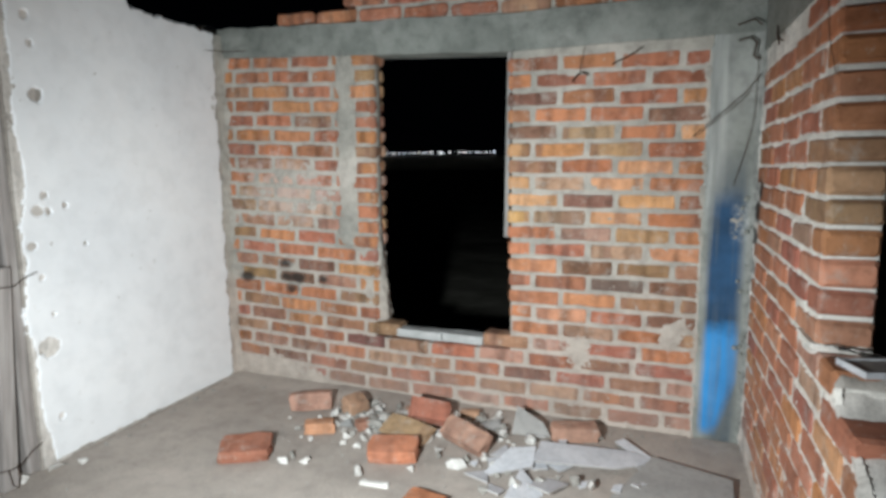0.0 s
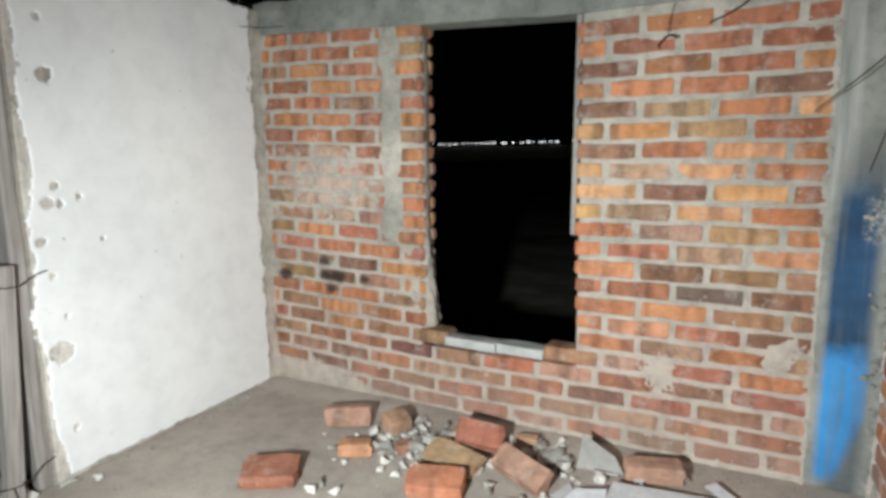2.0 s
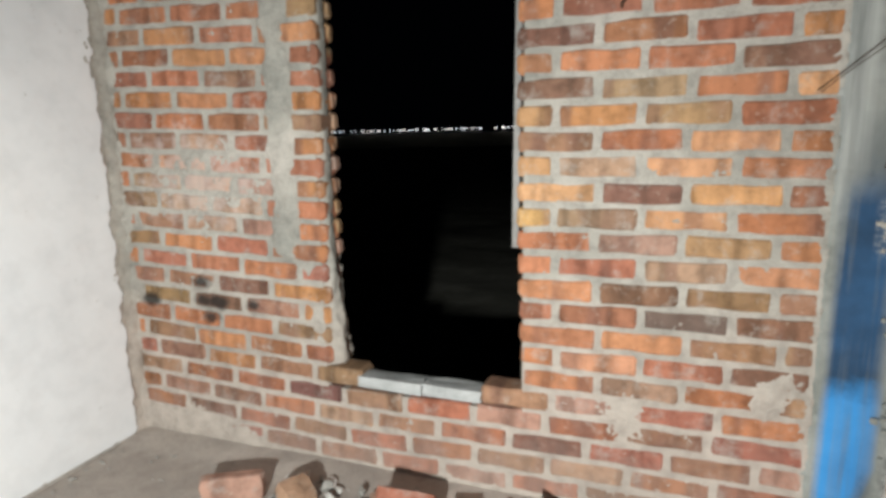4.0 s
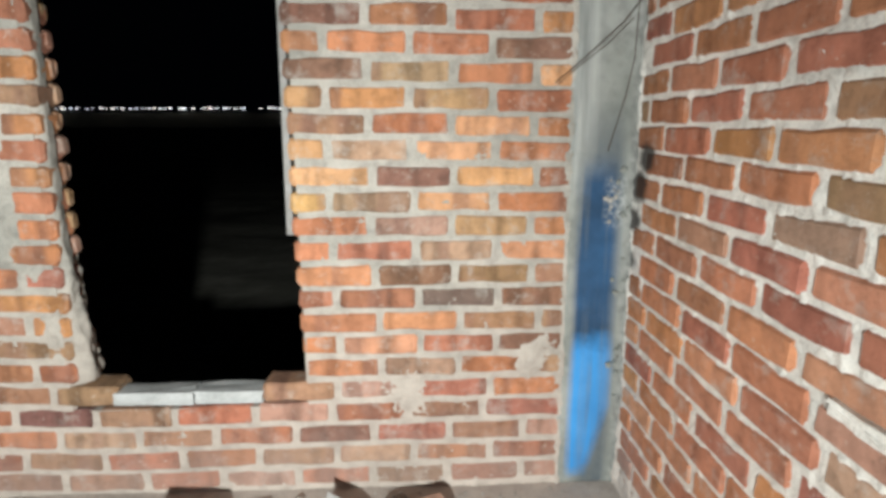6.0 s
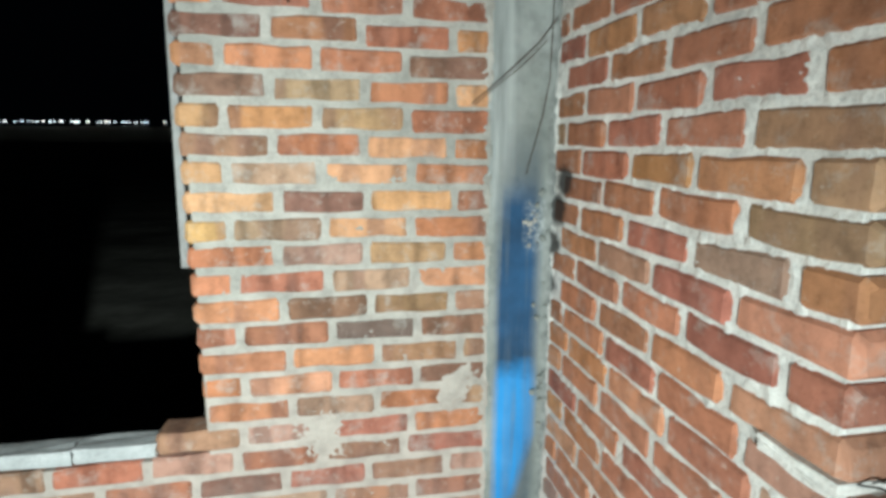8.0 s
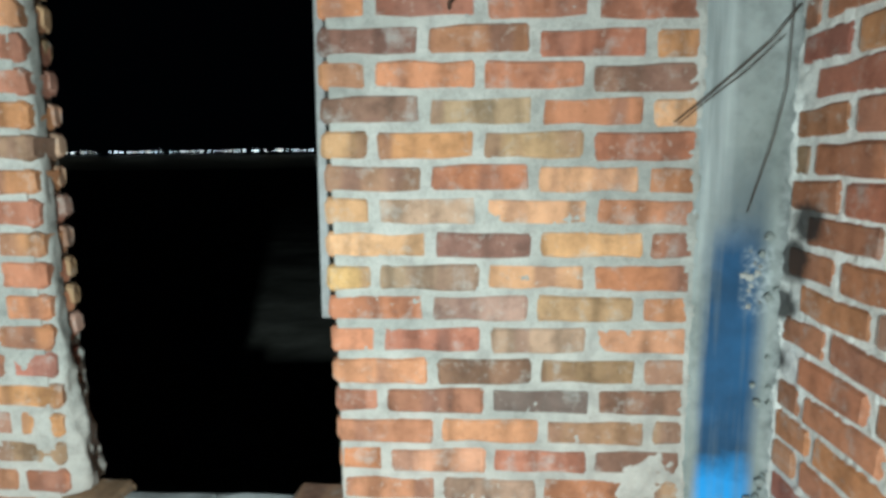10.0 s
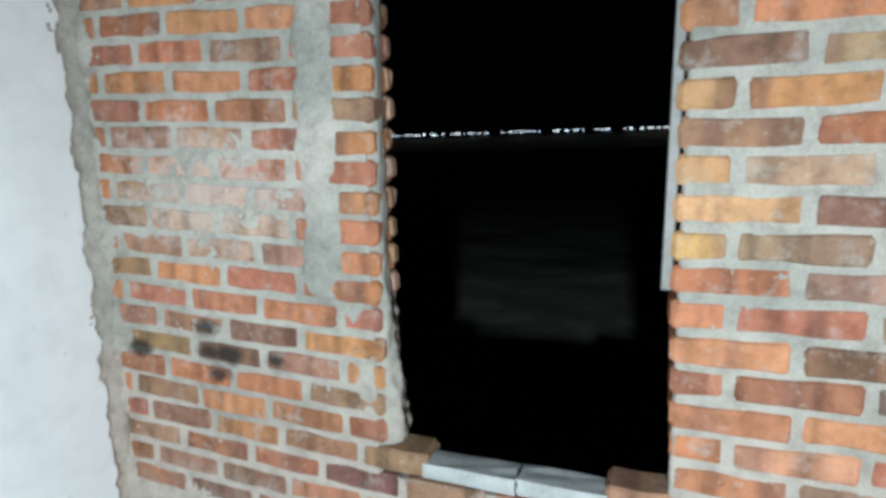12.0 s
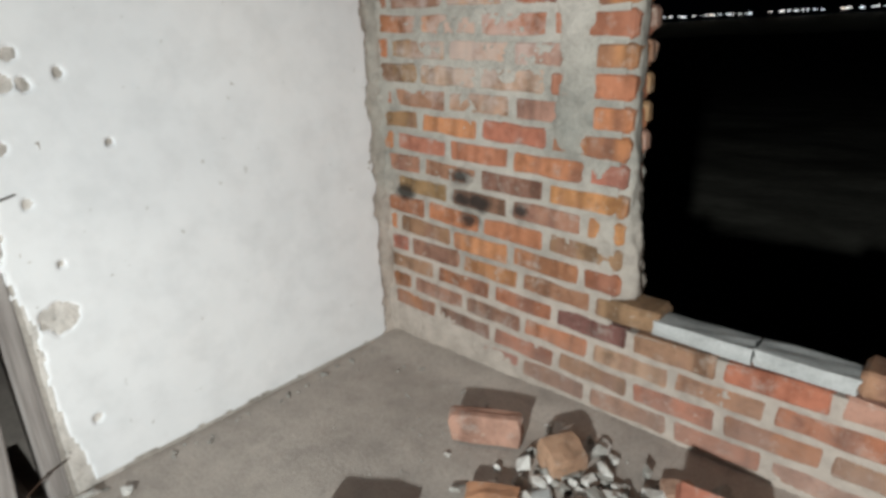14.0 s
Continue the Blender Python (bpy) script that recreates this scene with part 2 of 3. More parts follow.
def wood_material():
    m, n, b = tree("weathered_wood", 0.85)
    vec = coords(n)
    st = node(n, "ShaderNodeVectorMath", operation="MULTIPLY")
    st.inputs[1].default_value = (40.0, 40.0, 2.0)
    n.links.new(vec, st.inputs[0])
    g = noise_tex(n, st.outputs[0], 1.0, 5.0, 0.65)
    c = ramp(n, g, [(0.3, (0.20, 0.18, 0.17)), (0.5, (0.33, 0.30, 0.285)), (0.7, (0.46, 0.43, 0.41))])
    n.links.new(c, b.inputs["Base Color"])
    bump(n, b, g, 0.5, 0.003)
    return m


def glow_material():
    m = bpy.data.materials.new("far_lamps")
    m.use_nodes = True
    n = m.node_tree
    n.nodes.clear()
    out, e = n.nodes.new("ShaderNodeOutputMaterial"), n.nodes.new("ShaderNodeEmission")
    g = n.nodes.new("ShaderNodeNewGeometry")
    c = ramp(n, g.outputs["Random Per Island"], [(0.0, (1.0, 0.85, 0.68)), (0.5, (1, 1, 1)), (1.0, (0.85, 0.92, 1.0))])
    n.links.new(c, e.inputs["Color"])
    e.inputs["Strength"].default_value = 2.2
    n.links.new(e.outputs[0], out.inputs[0])
    return m


BRICK = brick_material("fired_brick", 0.85)
SIDEBRICK = brick_material("even_fired_brick", 0.45)
LOOSE = brick_material("dusty_broken_brick", 0.45, False)
MORTAR = mortar_material("lime_cement_mortar", (0.385, 0.36, 0.32), (0.27, 0.262, 0.235), (0.48, 0.44, 0.395), 1.0, True)
# paler side-wall mortar, raised further to put torch light into its colour
LITMORTAR = mortar_material("pale_lime_mortar", (0.70, 0.675, 0.63), (0.56, 0.54, 0.50), (0.78, 0.75, 0.71), 1.0, True)
CONCRETE = mortar_material("cast_concrete", (0.24, 0.25, 0.23), (0.165, 0.175, 0.16), (0.31, 0.31, 0.29))
SCREED = mortar_material("dusty_screed", (0.43, 0.38, 0.34), (0.345, 0.305, 0.275), (0.50, 0.44, 0.395), 0.8, False, 0.45)
ROUGHCAST = mortar_material("bare_render", (0.40, 0.365, 0.33), (0.28, 0.255, 0.23), (0.50, 0.46, 0.42))
PALEEDGE = mortar_material("pale_undercoat", (0.60, 0.56, 0.52), (0.46, 0.42, 0.385), (0.68, 0.64, 0.60))
PLASTER = plaster_material()
COLUMN = column_material()
WOOD = wood_material()
SILLSTONE = plain("sill_concrete", (0.36, 0.365, 0.36), (0.52, 0.525, 0.52))
WHITESTONE = plain("lime_lump", (0.48, 0.46, 0.43), (0.75, 0.73, 0.70), 25.0)
GREYSTONE = plain("cement_lump", (0.22, 0.21, 0.19), (0.42, 0.40, 0.37), 25.0)
TILE = plain("tile_glaze", (0.44, 0.45, 0.48), (0.64, 0.64, 0.67), 5.0, 0.4)
DUSTYTILE = plain("dusty_tile", (0.27, 0.26, 0.25), (0.38, 0.365, 0.35), 4.0, 0.7)
TILEBODY = plain("tile_back", (0.30, 0.28, 0.27), (0.46, 0.44, 0.42), 14.0)
RUST = plain("rusty_wire", (0.035, 0.025, 0.02), (0.10, 0.06, 0.04), 40.0, 0.7, 0.4)
ZINC = plain("grey_metal", (0.20, 0.19, 0.18), (0.30, 0.29, 0.28), 20.0, 0.6, 0.3)
CABLE = plain("black_plastic", (0.02, 0.02, 0.02), (0.07, 0.065, 0.06), 20.0, 0.5)
# near-black green: the dim green light next door put into the wall's colour
GREENLIT = plain("green_limewash", (0.016, 0.042, 0.022), (0.036, 0.075, 0.045), 1.6, 0.9, 0.0, False)
SOIL = plain("night_soil", (0.17, 0.165, 0.135), (0.34, 0.325, 0.28), 0.9, 0.95, 0.0, False, 0.03)
GLOW = glow_material()

# ---- mesh helpers ----
def mesh_of(bm, name, material):
    me = bpy.data.meshes.new(name)
    bm.to_mesh(me)
    bm.free()
    me.materials.append(material)
    return me


def part(name, bm, material, parent=None, label=""):
    ob = new(name, mesh_of(bm, name, material))
    ob.parent = parent
    return tagged(ob, label) if label else ob


def box(bm, x0, x1, y0, y1, z0, z1):
    r = bmesh.ops.create_cube(bm, size=1.0)
    for v in r["verts"]:
        v.co = Vector(((x0 + x1) / 2 + v.co.x * (x1 - x0), (y0 + y1) / 2 + v.co.y * (y1 - y0), (z0 + z1) / 2 + v.co.z * (z1 - z0)))
    return r["verts"]


def boxes(*spans):
    bm = bmesh.new()
    for s in spans:
        box(bm, *s)
    return bm


def structure(name, bm, material, label, category):
    return tagged(part(name, bm, material), label, category, kind="structure")


def fbm(x, y, z=0.0, octaves=3):
    total, amp = 0.0, 1.0
    for _ in range(octaves):
        total += amp * noise.noise((x, y, z))
        x, y, z, amp = x * 2.1 + 7, y * 2.1 + 3, z + 5, amp * 0.5
    return total


def step(a, b, v):
    t = max(0.0, min(1.0, (v - a) / (b - a)))
    return t * t * (3 - 2 * t)


def skin(name, u0, u1, v0, v1, cell, keep, depth, place, material, parent, label=""):
    """A rough coat on a wall: a fine sheet whose depth varies; place(u, v, w) gives the point."""
    nu, nv = round((u1 - u0) / cell), round((v1 - v0) / cell)
    us = [u0 + (u1 - u0) * i / nu for i in range(nu + 1)]
    vs = [v0 + (v1 - v0) * j / nv for j in range(nv + 1)]
    kept = [[keep((us[i] + us[i + 1]) / 2, (vs[j] + vs[j + 1]) / 2) for j in range(nv)] for i in range(nu)]
    index, pts, faces = {}, [], []

    def vert(i, j):
        if (i, j) not in index:
            rim = any(not (0 <= a < nu and 0 <= b < nv and kept[a][b]) for a in (i - 1, i) for b in (j - 1, j))
            w = depth(us[i], vs[j])
            jig = 0.25 * cell
            u, v = us[i] + jig * noise.noise((i * 0.7, j * 0.7, 1)), vs[j] + jig * noise.noise((i * 0.7, j * 0.7, 9))
            index[i, j] = len(pts)
            pts.append(place(u, v, -0.02 if rim else w))
        return index[i, j]

    for i in range(nu):
        for j in range(nv):
            if kept[i][j]:
                faces.append((vert(i, j), vert(i + 1, j), vert(i + 1, j + 1), vert(i, j + 1)))
    me = bpy.data.meshes.new(name)
    me.from_pydata(pts, [], faces)
    me.materials.append(material)
    for p in me.polygons:
        p.use_smooth = True
    ob = new(name, me)
    ob.parent = parent
    return tagged(ob, label) if label else ob


def curve_wire(name, points, radius, material, parent=None):
    cu = bpy.data.curves.new(name, "CURVE")
    cu.dimensions, cu.bevel_depth, cu.bevel_resolution = "3D", radius, 1
    sp = cu.splines.new("POLY")
    sp.points.add(len(points) - 1)
    for p, co in zip(sp.points, points):
        p.co = (*co, 1)
    tmp = bpy.data.objects.new(name, cu)
    me = bpy.data.meshes.new_from_object(tmp)
    me.name = name
    bpy.data.objects.remove(tmp)
    me.materials.clear()
    me.materials.append(material)
    ob = new(name, me)
    ob.parent = parent
    return ob


def rough_block(sx, sy, sz, seed, chip=0.006, bev=0.007, cuts=0):
    """A brick or lump with worn edges and uneven corners."""
    rng = random.Random(seed)
    bm = bmesh.new()
    box(bm, -sx / 2, sx / 2, -sy / 2, sy / 2, -sz / 2, sz / 2)
    if cuts:
        bmesh.ops.subdivide_edges(bm, edges=bm.edges[:], cuts=cuts, use_grid_fill=True)
    else:
        bmesh.ops.bevel(bm, geom=bm.edges[:], offset=bev, segments=1, affect="EDGES")
    for v in bm.verts:
        v.co += Vector((rng.uniform(-chip, chip), rng.uniform(-chip, chip) * 0.5, rng.uniform(-chip, chip) * 0.5))
    return bm


def worn_brick(sx, sy, sz, seed):
    """A wall brick: a rounded bar whose ends are worn rounder than its sides."""
    rng = random.Random(seed)
    bm = bmesh.new()
    rows = []
    e = 0.008
    inner = [-sx / 2 + 0.013 + (sx - 0.026) * q / 3 for q in range(4)] if sx > 0.16 else [-sx / 2 + 0.013, sx / 2 - 0.013]
    for x in [-sx / 2] + inner + [sx / 2]:
        end = abs(x) > sx / 2 - 0.005
        y, k = sy / 2 - (0.010 if end else 0.0), (0.74 if end else 1.0)
        up, down = sz / 2 * k + rng.uniform(-0.005, 0.003), sz / 2 * k + rng.uniform(-0.005, 0.003)
        ring = ((-y + e, -down), (y - e, -down), (y, -down + e), (y, up - e), (y - e, up), (-y + e, up), (-y, up - e), (-y, -down + e))
        rows.append([bm.verts.new((x + rng.uniform(-0.003, 0.003), a + rng.uniform(-0.002, 0.002), b + rng.uniform(-0.001, 0.001))) for a, b in ring])
    for a, b in zip(rows, rows[1:]):
        for k in range(8):
            bm.faces.new((a[k], a[(k + 1) % 8], b[(k + 1) % 8], b[k]))
    bm.faces.new(rows[0])
    bm.faces.new(rows[-1][::-1])
    bmesh.ops.recalc_face_normals(bm, faces=bm.faces[:])
    return bm


PALETTE = {
    "O": (0.458, 0.200, 0.101), "R": (0.371, 0.152, 0.092), "Y": (0.550, 0.295, 0.148), "D": (0.215, 0.112, 0.080),
    "B": (0.323, 0.180, 0.111), "P": (0.400, 0.240, 0.170), "K": (0.244, 0.137, 0.097), "G": (0.161, 0.122, 0.101), "V": (0.385, 0.222, 0.125), "T": (0.450, 0.290, 0.205), "E": (0.507, 0.244, 0.145),
}

def tint(code, rng):
    c = PALETTE[code]
    k = rng.uniform(0.86, 1.14)
    return (c[0] * k, c[1] * k * rng.uniform(0.9, 1.12), c[2] * k * rng.uniform(0.9, 1.1), 1)

# ---- the plan ----
BACK, LEFT, RIGHT = 3.2, -1.41, 1.66     # inner faces of the walls
THICK = 0.14
WIN_L, WIN_R = -0.35, 0.465
SILL = 0.385
PITCH, JOINT, LEN = 0.0885, 0.026, 0.287
COL_L = 1.43
JAMB, STUB, RSILL = 1.99, 1.45, 0.845


def beam_low(x):
    """Underside of the tie beam, which climbs towards the plastered wall."""
    return 1.985 + 0.053 * max(0.0, 0.45 - x)


def beam_high(x):
    return 2.178 + 0.044 * max(0.0, 0.45 - x)


def sag(x):
    """The courses and the tie beam climb a little towards the plastered wall."""
    return 0.042 * max(0.0, -0.35 - x)


floor = structure("floor", boxes((-5.0, 5.6, -2.6, 3.34, -0.16, -0.012)), CONCRETE, "bare concrete slab on a plinth", "floor")
skin("screed", -3.0, 2.4, -1.2, 3.36, 0.03, lambda u, v: True,
     lambda u, v: 0.006 * fbm(u * 1.3, v * 1.3) + 0.0025 * fbm(u * 9, v * 9) + 0.02 * step(2.98, 3.2, v + 0.05 * fbm(u * 4, 1.0)) * step(1.4, -0.9, u),
     lambda u, v, w: (u, v, w), SCREED, floor, "dusty grey cement screed")
structure("foundation_wall", boxes((-4.9, 5.5, -2.5, 3.3, -0.6, -0.16)), CONCRETE, "grey rendered plinth under the slab", "wall")

# back wall with the window hole
wall_back = structure("wall_back", boxes(
    (-1.55, WIN_L - 0.018, BACK + 0.006, BACK + THICK - 0.008, -0.02, 2.026),
    (WIN_R + 0.018, 1.80, BACK + 0.006, BACK + THICK - 0.008, -0.02, 2.0),
    (WIN_L - 0.018, WIN_R + 0.018, BACK + 0.006, BACK + THICK - 0.008, -0.02, SILL - 0.03),
    (-5.0, -1.55, BACK, BACK + THICK, -0.02, 2.3), (1.80, 5.6, BACK, BACK + THICK, -0.02, 2.3)),
    MORTAR, "unplastered red brick wall with an empty window hole", "wall")


def back_keep(u, v):
    return not (WIN_L - 0.012 < u < WIN_R + 0.012 and v > SILL - 0.035) and v < beam_low(u) + 0.03


def back_depth(u, v):
    v2 = v - sag(u)
    n1, n2 = fbm(u * 7, v * 7), fbm(u * 31, v * 31, 3.0)
    w = -0.0084 + 0.003 * n1 + 0.005 * n2 + 0.0035 * noise.noise((u * 85, v * 85, 5.0))
    low = -0.01 + 0.05 * fbm(u * 2.3, 4.0) + 0.15 * step(-0.5, -1.2, u)
    w += 0.014 * step(low + 0.07, low - 0.04, v + 0.03 * n1)
    w += 0.013 * step(-1.38, -1.415, u + 0.045 * fbm(3.0, v * 6) + 0.03 * n2)
    w += 0.014 * step(-1.385, -1.415, u + 0.03 * fbm(1.0, v * 9))
    chase = abs(u + 0.528 + 0.014 * fbm(v * 4, 0.0))
    w += 0.013 * step(0.066, 0.042, chase + 0.034 * n1 + 0.015 * n2) * step(0.90, 0.95, v2 + 0.03 * n1)
    w += 0.012 * step(0.10, 0.03, math.hypot((u - 1.32) * 0.95, v - 0.52 - 0.15 * (u - 1.32)) + 0.05 * n1 + 0.06 * n2)
    w += 0.009 * step(0.11, 0.02, math.hypot(u - 0.86, (v - 0.40) * 0.6) + 0.06 * n1 + 0.09 * n2)
    w += 0.010 * step(1.405, 1.44, u + 0.03 * n1)
    w += 0.0085 * step(0.36, 0.1, math.hypot((u + 0.92) * 0.8, (v - 1.2) * 1.3)) * step(-0.2, 0.6, n1 + 0.8 * n2)
    w += 0.012 * step(WIN_L - 0.12, WIN_L - 0.05, u) * step(WIN_R, 0, u) * step(0.94, 0.86, v2) * step(0.52, 0.58, v2) * step(-0.35, 0.15, n1)
    return w


back_place = lambda u, v, w: (u, BACK - w, v)
skin("mortar", -1.42, COL_L + 0.02, -0.01, 2.12, 0.0065, back_keep, back_depth, back_place, MORTAR, wall_back, "thick smeared grey mortar")

skin("jamb_mortar", BACK + 0.012, BACK + THICK - 0.004, 0.45, 1.99, 0.009, lambda u, v: True,
     lambda u, v: -0.006 + 0.005 * fbm(u * 16, v * 9, 4.0) + 0.003 * fbm(u * 45, v * 40) + 0.017 * step(0.018, 0.034, u - BACK) * step(0.092, 0.078, u - BACK)
     + (0.016 + 0.024 * step(0.8, 0.5, v) + 0.022 * fbm(u * 12, v * 11, 2.0)) * step(0.97, 0.88, v), lambda u, v, w: (WIN_L + w, u, v), MORTAR, wall_back, "mortar smeared over the brick ends")
BLOCKS = {}


def brick_data(length, depth, height, variant, material):
    key = (round(length, 2), round(depth, 2), round(height, 3), variant, material.name)
    if key not in BLOCKS:
        BLOCKS[key] = mesh_of(worn_brick(key[0], key[1], key[2], sum(ord(c) for c in str(key))), "brick", material)
    return BLOCKS[key]


def lay(parent, m, length, depth, height, code, rng, material=BRICK):
    ob = new("brick", brick_data(length, depth, height, rng.randrange(7), material))
    ob.parent = parent
    ob.matrix_basis = m
    ob.color = tint(code, rng)
    return ob


def course_back(n, a, b, codes, half, rng, fromright=False):
    """One course from x = a to x = b; half: it begins with a half brick."""
    z = n * PITCH + 0.001 - (PITCH - JOINT) / 2
    x, k = a, 0
    while x < b - 0.05:
        length = 0.112 if (k == 0 and half) else LEN - 0.032 + rng.uniform(-0.008, 0.008)
        length = min(length, b - x)
        if b - x - length < 0.06:
            length = b - x
        c = x + length / 2
        if fromright:
            c = a + b - c
        code = codes[k] if k < len(codes) else rng.choice("OORRBOPRD")
        tilt = 2.4 if c < -0.4 else 0.0
        lay(wall_back, pose(c, BACK + 0.062 + rng.uniform(-0.002, 0.0025), z + sag(c) - 0.04 * max(0.0, c - 0.7) * max(0.0, z - 0.9) + rng.uniform(-0.003, 0.003),
                            rng.uniform(-0.8, 0.8), tilt + rng.uniform(-0.7, 0.7), rng.uniform(-0.5, 0.5)),
            length + 0.018, 0.124, PITCH - 0.012, code, rng)
        if fromright and k == 0 and n >= 11:
            lay(wall_back, pose(WIN_L - 0.030 + rng.uniform(-0.005, 0.004), BACK + 0.114, z + rng.uniform(-0.004, 0.004) + 0.012, 0, rng.uniform(-2, 2), rng.uniform(-2, 2)),
                0.09, 0.05, PITCH - 0.018, rng.choice("BPVTB"), rng)
        x += length + 0.032
        k += 1


# colours of the courses beside the window, from the sill upwards
BESIDE = {6: "OPOB", 7: "OYRD", 8: "ROBB", 9: "RRGD", 10: "ODBB", 11: "ORPY", 12: "OPVO", 13: "YPYO", 14: "YDYR",
          15: "YPYO", 16: "BOYO", 17: "YOVR", 18: "DPOY", 19: "OOOB", 20: "DRRO", 21: "OROR", 22: "ROOR"}
rng = random.Random(5)
for n in range(1, 24):
    if n <= 5:
        if n == 5:
            course_back(n, -1.415, -0.215, "RBOBB", True, rng)
            course_back(n, 0.325, COL_L, "BPRO", False, rng)
        else:
            course_back(n, -1.415, COL_L, ["RBDRPBRDRBPR", "BRRDBRPRDRBR", "RDRBRRBPRRDB"][n % 3], n % 2 == 1, rng)
    else:
        left = ["ROOR", "OROB", "BROR", "OROO", "RBOR"][n % 5]
        if 8 <= n <= 9:
            left = "OBDB" if n == 8 else "ODBB"
        if n in (12, 13, 14):
            left = "OPPB"
        course_back(n, -1.415, WIN_L, left, n % 2 == 0, rng, True)
        if n == 23:
            continue
        course_back(n, WIN_R + 0.004 * max(0, 12 - n), COL_L, BESIDE[n], n % 2 == 1, rng)

for x0, x1, seed in ((-0.215, 0.066, 1), (0.072, 0.318, 2)):
    bm = rough_block(x1 - x0, 0.09, 0.048, seed, 0.005, 0.009, 2)
    sill = part("window_sill", bm, SILLSTONE)
    sill.matrix_basis = pose((x0 + x1) / 2, BACK + 0.04, 0.400, 0, 0.6, 0)
    sill.parent = wall_back

strip = part("jamb_strip", rough_block(0.026, 0.03, 1.0, 4, 0.001, 0.003), ZINC, wall_back, "thin grey metal strip left in the window jamb")
strip.matrix_basis = pose(0.455, BACK + 0.03, 1.50, 0, 0.7, 0)

# tie beam over the window
def beam_mesh(x0, x1, y0, y1, seed):
    bm = bmesh.new()
    cols = int((x1 - x0) / 0.04)
    rows = []
    for i in range(cols + 1):
        x = x0 + (x1 - x0) * i / cols
        w = lambda a: 0.005 * fbm(x * 5, a * 9.0, seed)
        lo, hi = beam_low(x), beam_high(x)
        ring = [(y0 + w(1), lo + w(2)), (y0 + w(3), lo + (hi - lo) * 0.35), (y0 + w(4), lo + (hi - lo) * 0.7), (y0 + 0.004 + w(5), hi + 2.2 * w(6)), (y1, hi + 2 * w(7)), (y1, lo)]
        rows.append([bm.verts.new((x, y, z)) for y, z in ring])
    for a, b in zip(rows, rows[1:]):
        for k in range(6):
            bm.faces.new((a[k], a[(k + 1) % 6], b[(k + 1) % 6], b[k]))
    bm.faces.new(rows[0])
    bm.faces.new(rows[-1][::-1])
    bmesh.ops.recalc_face_normals(bm, faces=bm.faces[:])
    return bm


structure("tie_beam", beam_mesh(-1.43, 1.80, BACK - 0.006, BACK + THICK, 2.0), CONCRETE, "rough grey concrete tie beam above the window", "beam")
parapet = structure("parapet", boxes((-0.45, 1.80, BACK + 0.02, BACK + 0.12, 2.19, 2.40)), MORTAR, "broken brick courses left on the beam", "wall")
for n in range(3):
    x = (-0.98, -0.52, -0.30)[n]
    while x < 1.78:
        length = min(0.255, 1.80 - x)
        lay(parapet, pose(x + length / 2, BACK + 0.062 + rng.uniform(-0.004, 0.004), beam_high(x + 0.13) + 0.040 + 0.083 * n, 0, rng.uniform(-1, 1), rng.uniform(-1, 1)),
            length, 0.124, 0.066, rng.choice("RRBDOP"), rng)
        x += length + 0.025

# column in the corner
column = structure("corner_column", boxes((COL_L + 0.012, RIGHT + THICK, BACK + 0.004, BACK + THICK + 0.004, -0.02, 2.6)), CONCRETE, "concrete corner column with old blue paint", "column")
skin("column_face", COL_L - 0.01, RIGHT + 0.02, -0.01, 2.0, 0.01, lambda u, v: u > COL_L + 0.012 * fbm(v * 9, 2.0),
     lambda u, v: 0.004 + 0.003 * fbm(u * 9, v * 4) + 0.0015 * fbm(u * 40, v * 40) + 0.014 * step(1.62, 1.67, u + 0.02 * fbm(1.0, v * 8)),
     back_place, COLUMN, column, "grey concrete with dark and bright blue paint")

# right wall: pier with a jamb, then a low broken stub
wall_right = structure("wall_right", boxes(
    (RIGHT + 0.008, RIGHT + THICK, JAMB + 0.015, BACK, -0.02, 1.90),
    (RIGHT + 0.008, RIGHT + THICK - 0.006, STUB + 0.06, JAMB + 0.03, -0.02, 0.67), (RIGHT + 0.008, RIGHT + THICK - 0.006, 1.79, JAMB + 0.03, 0.67, RSILL - 0.025),
    (RIGHT, RIGHT + THICK, -2.6, 0.35, -0.02, 2.6)),
    LITMORTAR, "unplastered brick wall broken down to a stub beside the opening", "wall")


def stub_end(z):
    """The broken end of the low wall slopes back towards the pier in its upper courses."""
    return STUB + 0.29 * step(0.66, 0.82, z)


def right_keep(u, v):
    if u > JAMB + 0.012:
        return v < 1.93
    return v < RSILL - 0.02 and u > stub_end(v) + 0.03 + 0.05 * fbm(v * 6, 8.0)


def right_depth(u, v):
    n1, n2 = fbm(u * 7 + 50, v * 7), fbm(u * 31, v * 31, 6.0)
    w = -0.0078 + 0.004 * n1 + 0.0052 * n2 + 0.0035 * noise.noise((u * 85, v * 85, 8.0))
    w += 0.010 * step(3.15, 3.2, u + 0.04 * n1)
    w += 0.012 * step(0.10, 0.04, v + 0.02 * n1)
    w += 0.016 * step(1.60, 1.5, u + 0.06 * n1)
    return w


right_place = lambda u, v, w: (RIGHT - w, u, v)
skin("mortar", STUB, BACK + 0.02, -0.01, 1.92, 0.0065, right_keep, right_depth, right_place, LITMORTAR, wall_right, "pale lime mortar in wide joints, brightened as if lit")

